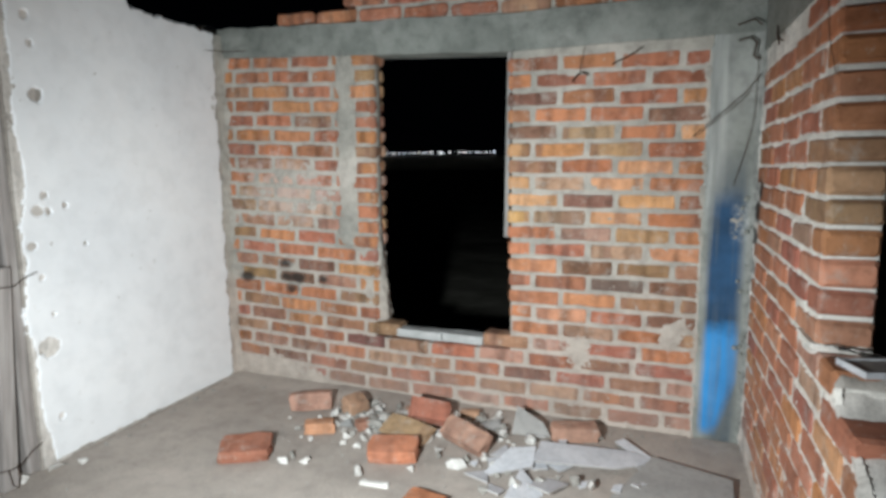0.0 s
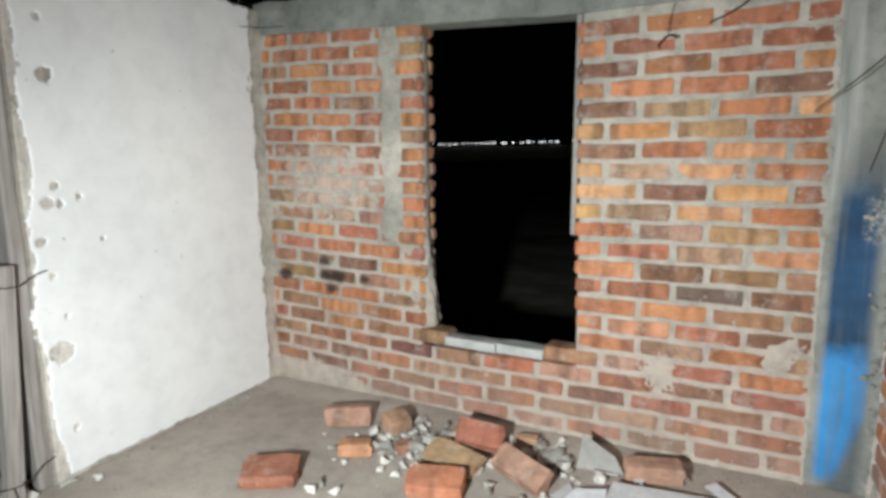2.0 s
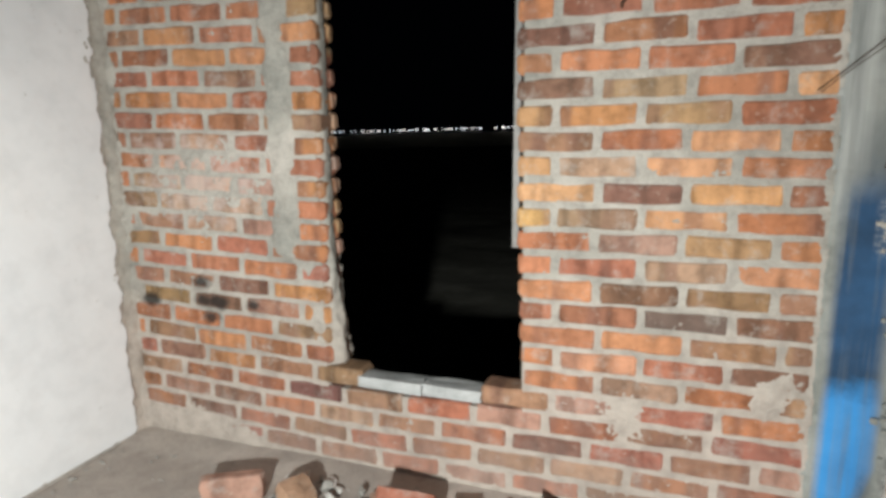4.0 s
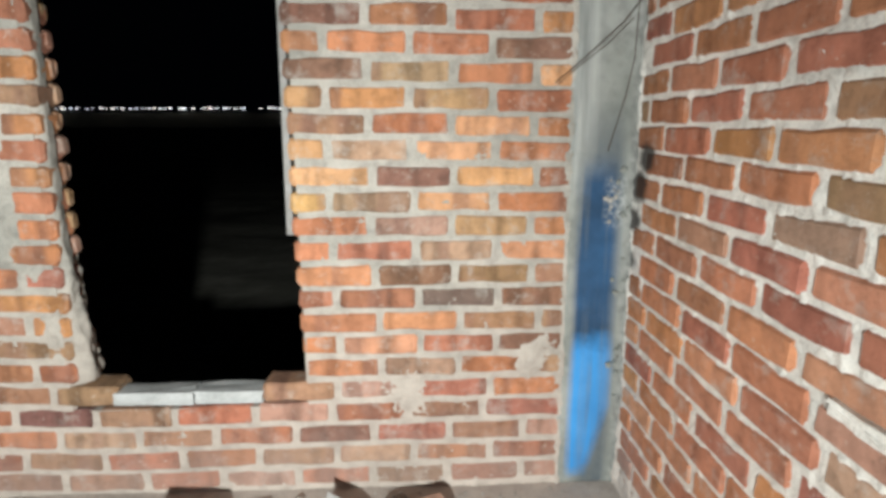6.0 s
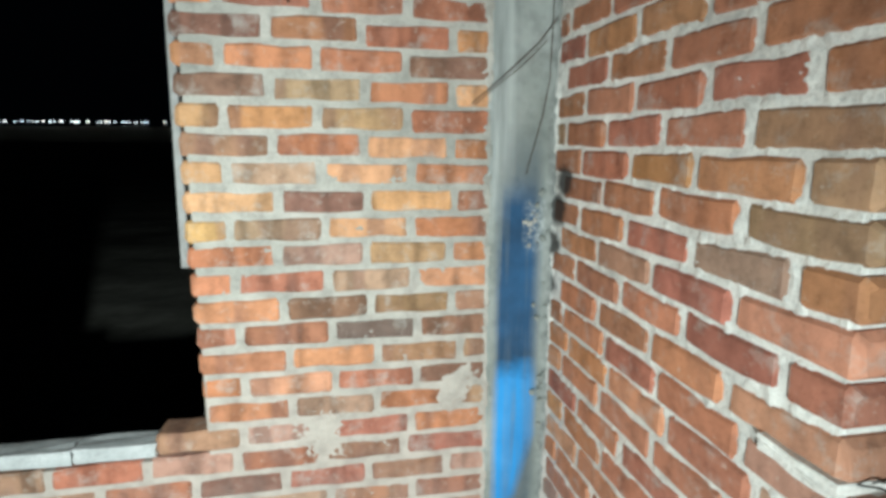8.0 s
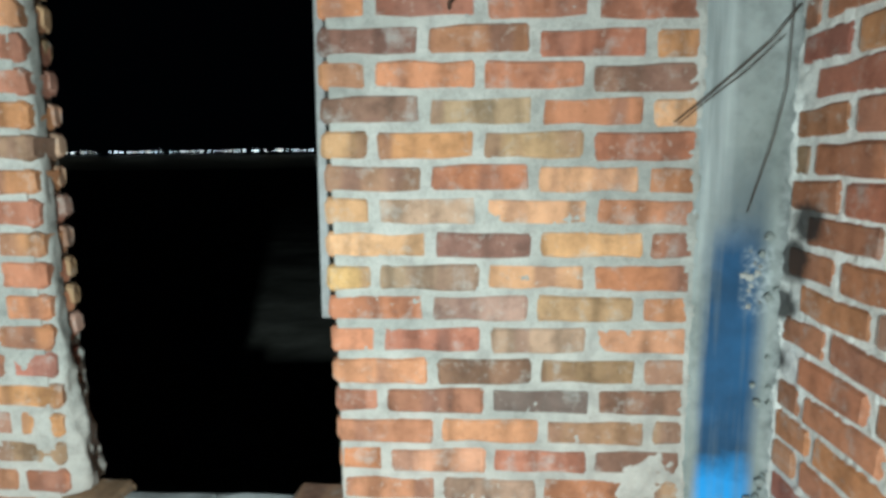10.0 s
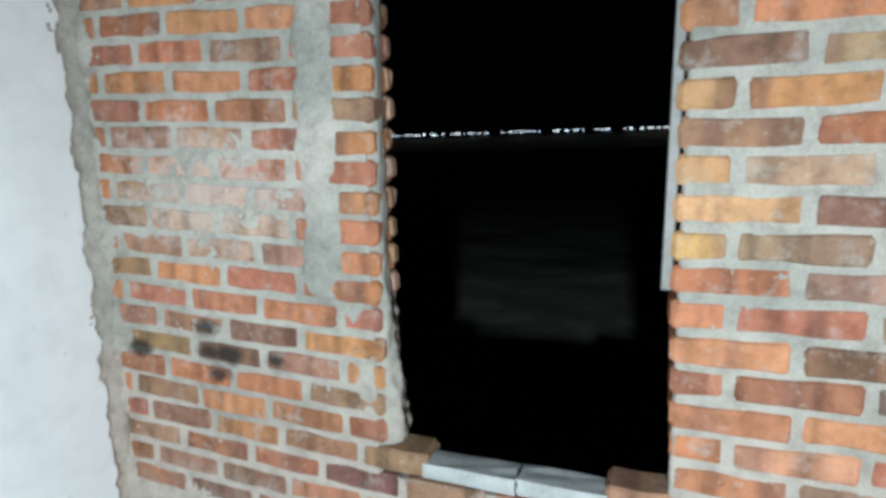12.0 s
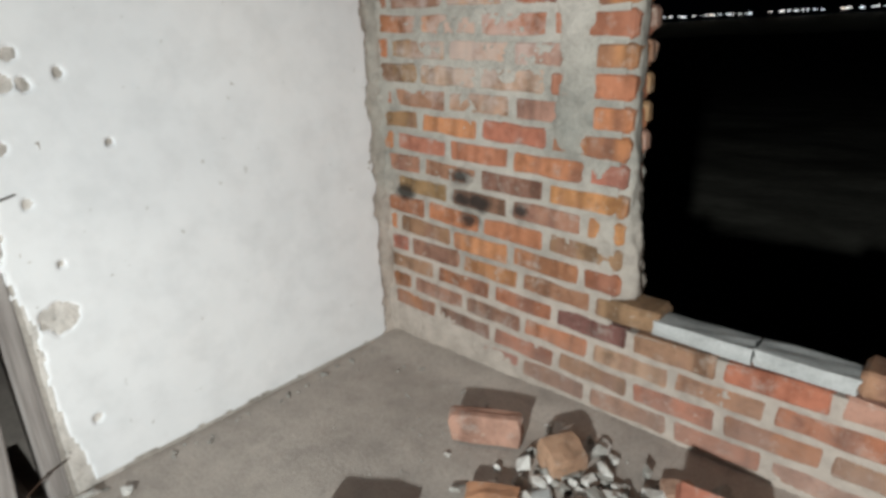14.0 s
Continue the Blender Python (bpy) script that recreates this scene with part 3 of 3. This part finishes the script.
RPITCH = 0.0862
FACE = {11: "EOROVR", 12: "RRORRR", 13: "ERVORP", 14: "OPRORR", 15: "VORRRR", 16: "VOORRB", 17: "VRRRBR", 18: "ORRRRR", 19: "ORRRBR"}
for n in range(1, 23):
    z = 0.937 + RPITCH * (n - 11) - (RPITCH - 0.024) / 2
    tall = n >= 11
    y, k = (JAMB if tall else stub_end(z) + 0.03 + 0.06 * rng.random()), 0
    long_first = n % 2 == 1
    while y < BACK - 0.05:
        if n >= 22 and y > 2.3:
            break
        length = (0.255 if long_first else 0.115) if k == 0 else 0.25 + rng.uniform(-0.01, 0.01)
        length = min(length, BACK - 0.03 - y)
        if length < 0.05:
            break
        code = FACE[n][k] if n in FACE and k < 6 else rng.choice("RORORRPREO")
        lay(wall_right, pose(RIGHT + 0.071 + rng.uniform(-0.003, 0.003), y + length / 2, z + rng.uniform(-0.003, 0.003),
                             rng.uniform(-1, 1), rng.uniform(-0.6, 0.6), 90 + rng.uniform(-0.6, 0.6)),
            length + 0.018, 0.142, RPITCH - 0.011, code, rng, SIDEBRICK)
        y += length + 0.033
        k += 1
structure("side_beam", boxes((RIGHT - 0.004, RIGHT + THICK, 2.30, BACK - 0.01, 1.90, 2.25), (RIGHT + 0.004, RIGHT + THICK, JAMB, 2.30, 1.99, 2.25)), CONCRETE, "rough grey concrete beam on the side wall", "beam")

# rough mortar bed on the stub and its broken end
skin("mortar_bed", STUB + 0.32, JAMB + 0.01, RIGHT + 0.004, RIGHT + THICK - 0.004, 0.012, lambda u, v: True,
     lambda u, v: 0.012 + 0.02 * fbm(u * 6, v * 9) + 0.008 * fbm(u * 30, v * 22), lambda u, v, w: (v, u, RSILL + 0.001 + w), ROUGHCAST, wall_right, "broken top of the wall")
skin("broken_end", RIGHT + 0.002, RIGHT + THICK, -0.01, RSILL - 0.02, 0.014, lambda u, v: True,
     lambda u, v: 0.02 * fbm(u * 9, v * 6) + 0.008 * fbm(u * 33, v * 30), lambda u, v, w: (u, stub_end(v) + 0.055 - w, v), PALEEDGE, wall_right, "pale broken end of the wall")

pad = part("mortar_pad", rough_block(0.150, 0.17, 0.032, 61, 0.006, 0.006, 3), LITMORTAR, wall_right, "thick pale mortar bed under the pier")
pad.matrix_basis = pose(RIGHT + 0.066, JAMB + 0.072, RSILL + 0.018)

# white plastered wall
wall_left = structure("wall_left", boxes((LEFT - THICK, LEFT - 0.009, 1.84, BACK + 0.1, -0.02, 2.21), (LEFT - THICK, LEFT - 0.012, 1.84, 2.45, 2.21, 2.6),
                                         (LEFT - THICK, LEFT, -2.6, 0.7, -0.02, 2.6)), ROUGHCAST, "white plastered wall with chips and a ragged edge", "wall")
CHIPS = ((1.988, 1.723, 0.03), (1.976, 1.273, 0.016), (1.941, 1.203, 0.026), (1.99, 1.20, 0.016), (2.074, 1.221, 0.012), (2.162, 1.031, 0.009),
         (1.898, 1.046, 0.018), (1.93, 0.568, 0.047), (1.928, 0.90, 0.011), (1.969, 0.72, 0.011), (1.982, 1.946, 0.014), (1.97, 2.065, 0.018), (1.955, 0.22, 0.012))


def left_keep(u, v):
    rag = 1.852 + 0.03 * fbm(v * 3.3, 2.0) + 0.012 * fbm(v * 17, 5.0) + 0.05 * step(0.42, 0.02, v) + 0.025 * step(0.9, 1.5, v)
    top = 2.235 + 0.022 * fbm(u * 8, 1.0) + 0.012 * fbm(u * 25, 3.0) + 0.4 * step(2.55, 2.42, u)
    return u > rag and v > 0.012 + 0.012 * fbm(u * 9, 3.0) and v < top and u < 3.14 + 0.02 * fbm(v * 9, 7.0) + 0.01 * fbm(v * 31, 2.0)


def left_depth(u, v):
    w = 0.003 * fbm(u * 1.7, v * 1.7) + 0.0012 * fbm(u * 8, v * 8)
    for a, b, r in CHIPS:
        d = math.hypot(u - a, v - b)
        if d < r * 1.8:
            w -= 0.019 * step(r * 1.08, r * 0.82, d * (1 + 0.35 * noise.noise((u * 40, v * 40, a))))
    return w


for a, b in ((3.03, 3.215), (1.845, 2.0)):
    skin("bare_edge", a, b, -0.01, 2.23 if a > 3 else 2.6, 0.009, lambda u, v: True,
         lambda u, v: -0.006 + 0.006 * fbm(u * 14, v * 9) + 0.004 * fbm(u * 50, v * 45) + 0.016 * step(3.14, 3.2, u + 0.03 * fbm(v * 7, 1.0)), lambda u, v, w: (LEFT + w, u, v), MORTAR if a > 3 else PALEEDGE, wall_left, "rough bare masonry beside the plaster")
skin("plaster", 1.78, 3.22, -0.005, 2.6, 0.008, left_keep, left_depth, lambda u, v, w: (LEFT + w, u, v), PLASTER, wall_left, "white plaster")

# surroundings that close the place; the south wall is unseen, added to bounce light
structure("wall_south", boxes((-5.0, 5.6, -2.74, -2.6, -0.02, 2.6)), ROUGHCAST, "unseen plain wall added behind the camera to bounce light", "wall")
structure("wall_west", boxes((-5.14, -5.0, -2.74, BACK + THICK, -0.02, 2.6)), CONCRETE, "plain rendered wall of the dark side room", "wall")
structure("wall_east", boxes((5.6, 5.74, -2.74, BACK + THICK, -0.02, 2.6)), GREENLIT, "far wall of the next room, dim green light put into its colour", "wall")
structure("threshold", rough_block(0.34, 1.05, 0.05, 9, 0.008, 0.012), ROUGHCAST, "pale worn threshold in the doorway", "threshold").matrix_basis = pose(-1.60, 1.22, 0.025)

# ---- things ----
# post and plank tied to the end of the plastered wall
post = tagged(part("door_post", rough_block(0.10, 0.056, 2.5, 11, 0.003, 0.008), WOOD), "grey weathered timber post at the end of the white wall", "post")
post.matrix_basis = pose(-1.475, 1.814, 1.25, 0.0, 0, 0)
plank = tagged(new("plank"), "short grey plank tied upright with wire beside the doorway", "plank")
board = part("board", rough_block(0.05, 0.066, 0.98, 12, 0.003, 0.006), WOOD, plank)
board.matrix_basis = pose(-1.39, 1.704, 0.49, -4.0, 0, 0)
for z, y in ((0.91, 1.72), (0.115, 1.665)):
    curve_wire("wire", [(-1.362, y - 0.06, z), (-1.356, y, z - 0.015), (-1.362, y + 0.05, z - 0.018), (-1.40, y + 0.13, z + 0.008), (-1.405, y + 0.185, z + 0.02)], 0.0028, RUST, plank)
curve_wire("wire", [(-1.362, 1.665, 0.10), (-1.352, 1.67, 0.03), (-1.35, 1.69, 0.008), (-1.358, 1.705, 0.05), (-1.362, 1.70, 0.11)], 0.0028, RUST, plank)

# wires and stubs on the walls
def tie(points, label, radius=0.0025, name="wire_tie"):
    return tagged(curve_wire(name, points, radius, RUST), label, "wire")


tie([(0.80, 3.20, 1.81), (0.80, 3.17, 1.815), (0.825, 3.16, 1.84), (0.85, 3.175, 1.85), (0.875, 3.165, 1.835)], "twisted rusty wire end in the brick wall", 0.005)
tie([(0.835, 3.17, 1.845), (0.84, 3.165, 1.90), (0.855, 3.17, 1.97)], "thin rusty wire hanging from the tie beam", 0.0015)
tie([(0.99, 3.20, 1.885), (0.995, 3.17, 1.885), (1.05, 3.165, 1.905), (1.10, 3.16, 1.93), (1.125, 3.16, 1.95)], "bent rusty wire sticking out under the beam", 0.004)
tie([(1.37, 3.195, 1.52), (1.42, 3.17, 1.565), (1.50, 3.16, 1.635), (1.58, 3.15, 1.71), (1.64, 3.15, 1.79)], "two rusty wires across the corner column", 0.0022)
tie([(1.38, 3.195, 1.515), (1.44, 3.175, 1.57), (1.53, 3.165, 1.64), (1.61, 3.155, 1.72)], "two rusty wires across the corner column", 0.0016)
tie([(1.56, 3.185, 1.29), (1.585, 3.17, 1.40), (1.605, 3.165, 1.48), (1.625, 3.16, 1.60), (1.63, 3.16, 1.88)], "long wire hanging down the corner column", 0.0016)
tie([(1.55, 3.19, 1.95), (1.59, 3.15, 1.955), (1.615, 3.14, 1.93), (1.605, 3.135, 1.87), (1.63, 3.13, 1.85)], "bent reinforcing stub at the top of the column", 0.005, "rebar_stub")
tie([(1.54, 3.19, 2.02), (1.60, 3.14, 2.03), (1.63, 3.12, 2.00)], "bent reinforcing stub at the top of the column", 0.004, "rebar_stub")
tie([(1.66, 2.78, 1.86), (1.635, 2.76, 1.875), (1.625, 2.70, 1.90), (1.63, 2.68, 1.83)], "rusty wire loop in the side wall", 0.004)
tie([(-1.41, 3.05, 2.11), (-1.35, 3.17, 2.115), (-1.20, 3.18, 2.11)], "thin wire between the plaster and the brick wall", 0.002)
tie([(1.668, 2.05, 2.0), (1.63, 2.02, 1.9), (1.64, 2.0, 1.72), (1.66, 1.99, 1.62)], "thin wire hanging over the jamb", 0.0015)

# splashes of cement on the column edge
rng = random.Random(21)
for k in range(16):
    z = 0.35 + 0.95 * rng.random()
    s = rng.uniform(0.012, 0.03)
    ob = part("cement_splash", rough_block(s * 0.6, 0.012, s * 0.8, 100 + k, 0.005, 0.003), CONCRETE, column)
    ob.matrix_basis = pose(1.625 + rng.uniform(-0.025, 0.02), BACK - 0.022, z, 0, rng.uniform(0, 90), 0)
for k in range(13):
    s = rng.uniform(0.006, 0.016)
    ob = part("cement_splash", rough_block(s, 0.006, s, 150 + k, 0.004, 0.002), MORTAR, column)
    ob.matrix_basis = pose(rng.gauss(1.60, 0.018), BACK - 0.004, rng.gauss(1.115, 0.04), 0, rng.uniform(0, 90), 0)

# panel and cables lying on the stub
panel = tagged(new("sheet_panel"), "grey sheet with a white rim lying on the broken wall", "panel")
panel.matrix_basis = pose(1.775, 1.775, RSILL + 0.040, 1, 1, 20)
part("sheet", boxes((-0.09, 0.19, -0.045, 0.045, -0.004, 0.006)), TILEBODY, panel)
part("rim", boxes((-0.098, -0.09, -0.053, 0.053, -0.006, 0.010), (-0.09, 0.19, -0.053, -0.045, -0.006, 0.010), (-0.09, 0.19, 0.045, 0.053, -0.006, 0.010)), TILE, panel, "white rim")
rng = random.Random(31)
for k in range(7):
    pts = [(1.685 + 0.02 * rng.random() + 0.012 * k, 1.975 - 0.012 * k, RSILL + 0.032)]
    for q in range(1, 7):
        pts.append((pts[0][0] + 0.016 * q * rng.uniform(0.5, 1.2), pts[0][1] - 0.026 * q + rng.uniform(-0.01, 0.01), RSILL + 0.036 + 0.01 * rng.random()))
    tagged(curve_wire("cable", pts, 0.002, CABLE), "dark cable strand lying on the broken wall top", "cable", "cables on the wall")

# broken bricks on the floor
def loose_brick(x, y, z, sx, sy, sz, yaw, code, label, tx=0, ty=0, seed=0, cuts=2):
    bm = rough_block(sx, sy, sz, 300 + seed, 0.007, 0.01, cuts)
    r = random.Random(seed)
    for v in bm.verts:
        q = v.co
        k = (abs(q.x) / sx + abs(q.y) / sy + abs(q.z) / sz) * 2
        if k > 2.3:
            v.co *= 1 - 0.055 * (k - 2.3) - 0.04 * r.random()
    m = pose(x, y, z, tx, ty, yaw)
    low = min((m @ v.co).z for v in bm.verts)
    ob = part("broken_brick", bm, LOOSE)
    ob.matrix_basis = Matrix.Translation((0, 0, 0.001 - low + z)) @ pose(x, y, z, tx, ty, yaw)
    ob.color = tint(code, r)
    return tagged(ob, label, "brick", "bricks on the floor")


loose_brick(-0.60, 2.265, 0, 0.24, 0.145, 0.065, 27, "R", "whole orange-red brick lying flat on the screed", tx=11, seed=1)
loose_brick(-0.605, 2.84, 0, 0.24, 0.065, 0.10, 28, "T", "olive brown brick standing on its edge", tx=-8, seed=2)
loose_brick(-0.335, 2.87, 0, 0.12, 0.10, 0.09, 60, "P", "brown brick half among white rubble", tx=15, seed=3)
loose_brick(-0.405, 2.61, 0, 0.155, 0.075, 0.06, 30, "E", "small orange brick piece beside the rubble", seed=4)
loose_brick(0.085, 2.485, 0, 0.235, 0.13, 0.07, 17, "O", "chipped orange brick with lime on it", tx=12, seed=5)
loose_brick(0.12, 2.875, 0, 0.22, 0.12, 0.065, 22, "R", "red brick tilted up on the rubble", tx=38, ty=12, seed=6)
loose_brick(0.385, 2.69, 0, 0.25, 0.11, 0.065, -18, "T", "tan and brown brick tilted on lumps", tx=30, ty=10, seed=7)
loose_brick(0.06, 2.70, 0, 0.27, 0.13, 0.03, -12, "P", "thin split slab of brown brick", tx=20, ty=4, seed=8)
loose_brick(0.875, 2.965, 0, 0.235, 0.085, 0.075, 17, "T", "tan brick with rounded end near the wall", tx=6, seed=9)
loose_brick(-0.20, 2.72, 0, 0.08, 0.06, 0.05, 50, "B", "small brown brick crumb", seed=10)
loose_brick(0.38, 2.15, 0, 0.16, 0.10, 0.05, -10, "O", "orange brick piece lying on the screed", seed=11)
loose_brick(0.30, 3.02, 0, 0.10, 0.05, 0.05, 10, "P", "pale brick crumb at the foot of the wall", seed=12)
loose_brick(-0.02, 2.98, 0, 0.09, 0.06, 0.04, 35, "P", "pale brick crumb at the foot of the wall", seed=13)

# lumps of lime and cement
def lump(x, y, s, material, label, seed, flat=0.7, z=0.0):
    r = random.Random(seed)
    bm = bmesh.new()
    a, b = r.uniform(0.8, 1.45), r.uniform(0.65, 1.05)
    for _ in range(11):
        d = Vector((r.gauss(0, 1), r.gauss(0, 1), r.gauss(0, 1))).normalized() * s * r.uniform(0.8, 1.15)
        bm.verts.new((d.x * a, d.y * b, d.z * flat))
    hull = bmesh.ops.convex_hull(bm, input=bm.verts[:])
    bmesh.ops.delete(bm, geom=[g for g in hull["geom_interior"] if isinstance(g, bmesh.types.BMVert)], context="VERTS")
    low = min(v.co.z for v in bm.verts)
    ob = part("rubble_lump", bm, material)
    ob.matrix_basis = pose(x, y, z - low * 0.9, 0, 0, r.uniform(0, 360))
    return tagged(ob, label, "rubble", "rubble on the floor")


WHITE_LABEL, GREY_LABEL = "small white lump of lime plaster", "small grey lump of cement mortar"
for k, (x, y, s) in enumerate(((-0.395, 2.275, 0.026), (-0.655, 2.70, 0.014), (-0.485, 2.745, 0.022), (0.005, 2.285, 0.030), (-0.02, 2.33, 0.02),
                               (0.20, 2.40, 0.028), (-0.235, 2.60, 0.028), (-0.30, 2.66, 0.03), (-0.46, 2.52, 0.012), (-0.17, 2.90, 0.024),
                               (0.50, 2.62, 0.022), (0.47, 2.58, 0.016), (0.33, 2.90, 0.024), (0.29, 2.84, 0.022), (-1.355, 1.86, 0.036), (-1.40, 1.73, 0.035), (-1.30, 1.95, 0.02), (0.72, 2.43, 0.018))):
    lump(x, y, s, WHITESTONE, WHITE_LABEL, 500 + k)
lump(-0.31, 2.71, 0.05, SILLSTONE, "pale grey lump of cement among bricks", 540, 0.6)
lump(-0.375, 2.33, 0.03, GREYSTONE, GREY_LABEL, 541)
lump(0.27, 2.56, 0.035, GREYSTONE, GREY_LABEL, 542)
lump(0.44, 2.93, 0.07, SILLSTONE, "pale grey lump of cement among bricks", 543, 0.45)
rng = random.Random(77)
for k in range(225):
    if k < 185:
        x, y = rng.gauss(-0.12, 0.16), rng.gauss(2.80, 0.10)
        if k % 3 == 0:
            x, y = rng.gauss(0.42, 0.17), rng.gauss(2.90, 0.09)
    else:
        x, y = rng.uniform(-0.5, 1.2), rng.uniform(2.3, 3.05)
    white = rng.random() < 0.6
    lump(x, min(y, 3.12), rng.uniform(0.013, 0.042), WHITESTONE if white else GREYSTONE, WHITE_LABEL if white else GREY_LABEL, 600 + k)
for k in range(26):
    y = rng.uniform(1.9, 3.1)
    lump(-1.385 + abs(rng.gauss(0, 0.03)), y, rng.uniform(0.006, 0.016), GREYSTONE, GREY_LABEL, 700 + k, 0.6)
for k in range(14):
    lump(rng.uniform(-1.2, -0.6), rng.uniform(2.9, 3.12), rng.uniform(0.005, 0.014), GREYSTONE, GREY_LABEL, 740 + k, 0.6)
stick = tagged(part("plaster_stick", rough_block(0.13, 0.022, 0.018, 55, 0.004, 0.004, 2), WHITESTONE), "white sliver of plaster on the screed", "rubble", "rubble on the floor")
stick.matrix_basis = pose(0.11, 2.235, 0.011, 0, 0, 4)

# grit and dust crumbs
rng = random.Random(91)
verts, faces = [], []
for k in range(420):
    way = k % 3
    if way == 0:
        x, y = rng.gauss(0.2, 0.5), rng.gauss(2.75, 0.2)
    elif way == 1:
        x, y = rng.uniform(-1.3, 1.5), 3.17 - abs(rng.gauss(0, 0.08))
    else:
        x, y = rng.uniform(-1.36, 1.55), rng.uniform(1.5, 3.1)
    if not (-1.38 < x < 1.6 and y < 3.16):
        continue
    a = rng.uniform(0.002, 0.006)
    i = len(verts)
    verts += [(x - a, y, 0.004), (x, y - a, 0.003), (x + a * 1.2, y, 0.004), (x, y + a, 0.003), (x, y, 0.005 + a), (x, y, -0.004)]
    faces += [(i, i + 1, i + 4), (i + 1, i + 2, i + 4), (i + 2, i + 3, i + 4), (i + 3, i, i + 4), (i + 1, i, i + 5), (i + 2, i + 1, i + 5), (i + 3, i + 2, i + 5), (i, i + 3, i + 5)]
me = bpy.data.meshes.new("grit")
me.from_pydata(verts, [], faces)
me.materials.append(GREYSTONE)
tagged(new("grit", me), "fine grey grit scattered on the screed", "grit", kind="stuff")

# broken floor tiles
def shard(corners, thick, m, label, glaze=TILE):
    thing = tagged(new("broken_tile"), label, "tile", "tile shards on the floor")
    thing.matrix_basis = m
    for name, lo, hi, mat_ in (("body", 0.0, thick - 0.0015, TILEBODY), ("glaze", thick - 0.0015, thick, glaze)):
        bm = bmesh.new()
        low = [bm.verts.new((x, y, lo)) for x, y in corners]
        high = [bm.verts.new((x, y, hi)) for x, y in corners]
        bm.faces.new(low[::-1])
        bm.faces.new(high)
        for k in range(len(corners)):
            j = (k + 1) % len(corners)
            bm.faces.new((low[k], low[j], high[j], high[k]))
        part(name, bm, mat_, thing)
    return thing


PALE = "pale grey broken ceramic tile on the floor"
shard([(-0.10, 0), (0.10, 0.0), (0.06, 0.07), (-0.08, 0.15)], 0.009, pose(0.66, 2.93, 0.004, 52, 0, 8), "grey triangular tile shard propped against rubble", DUSTYTILE)
shard([(-0.28, -0.06), (0.10, -0.07), (0.33, 0.0), (0.20, 0.07), (-0.22, 0.10)], 0.009, pose(0.98, 2.74, 0.03, 8, 4, 18), "long pale tile shard lying over rubble")
shard([(-0.12, -0.08), (0.12, -0.03), (0.14, 0.10), (0.02, 0.10)], 0.010, pose(0.62, 2.57, 0.025, 14, -6, 12), PALE)
shard([(-0.24, -0.20), (0.26, -0.24), (0.20, 0.20), (-0.14, 0.25)], 0.010, pose(1.34, 2.57, 0.014, 4, -2, -12), "large dusty grey tile with a broken corner", DUSTYTILE)
shard([(-0.09, -0.10), (0.12, -0.07), (0.06, 0.12)], 0.009, pose(0.70, 2.40, 0.018, 12, 8, 30), PALE)
shard([(-0.07, -0.05), (0.08, -0.06), (0.10, 0.05), (-0.03, 0.09)], 0.009, pose(0.83, 2.44, 0.02, -8, 10, 70), PALE)
shard([(-0.11, -0.02), (0.11, -0.025), (0.12, 0.02), (-0.10, 0.03)], 0.009, pose(1.17, 2.90, 0.016, 10, 4, -42), "narrow white tile shard leaning on rubble")
shard([(-0.05, -0.05), (0.06, -0.03), (0.02, 0.06)], 0.008, pose(0.56, 2.70, 0.01, 4, 4, 10), PALE)
shard([(-0.06, -0.04), (0.07, -0.05), (0.03, 0.06)], 0.008, pose(0.52, 2.44, 0.008, 3, 6, 110), PALE)
shard([(-0.04, -0.04), (0.05, -0.03), (0.0, 0.05)], 0.008, pose(1.06, 2.86, 0.008, 6, 3, 200), PALE)
rng = random.Random(64)
for k in range(16):
    a0, size = rng.uniform(0, 6.28), rng.uniform(0.025, 0.07)
    pts = [(size * rng.uniform(0.6, 1.2) * math.cos(a0 + q * 6.28 / 4 + rng.uniform(-0.4, 0.4)), size * rng.uniform(0.6, 1.2) * math.sin(a0 + q * 6.28 / 4)) for q in range(4)]
    shard(pts, 0.008, pose(rng.uniform(0.45, 1.25), rng.uniform(2.36, 2.92), 0.012, rng.uniform(-16, 16), rng.uniform(-10, 10), rng.uniform(0, 360)), "small " + PALE)
for k, (x, y) in enumerate(((0.75, 2.60), (0.60, 2.48), (0.58, 2.63), (1.02, 2.58), (0.86, 2.56), (1.22, 2.78), (0.50, 2.53), (1.10, 2.95))):
    lump(x, y, 0.016 + 0.004 * (k % 3), GREYSTONE if k % 2 else WHITESTONE, GREY_LABEL if k % 2 else WHITE_LABEL, 800 + k)

# ---- outside ----
ground = structure("ground", boxes((-4000, 4000, -4000, 4000, -0.9, -0.6)), SOIL, "dark open ground below the building", "ground")
skin("rough_soil", -9.0, 8.0, 3.6, 22.0, 0.13, lambda u, v: True,
     lambda u, v: 0.03 + 0.05 * fbm(u * 0.5, v * 0.5) + 0.012 * fbm(u * 3.1, v * 3.1, 2.0), lambda u, v, w: (u, v, -0.6 + w), SOIL, ground, "uneven dry soil")
rng = random.Random(9)
bm = bmesh.new()
for k in range(210):
    x = -2300 + 3100 * (k + rng.uniform(-0.45, 0.45)) / 210
    if noise.noise((x * 0.022, 3.0, 0)) < -0.25:
        continue
    w, h = rng.uniform(1.0, 4.6), rng.uniform(0.8, 2.0)
    z = 58 + rng.uniform(-1.2, 1.2)
    box(bm, x - w, x + w, 2000, 2002, z - h, z + h)
tagged(part("town_lights", bm, GLOW), "row of far white street lights on the horizon", "lights", kind="stuff")
structure("far_ridge", boxes((-4000, 4000, 2010, 2040, -0.6, 44)), SOIL, "black far ridge under the town lights", "backdrop")
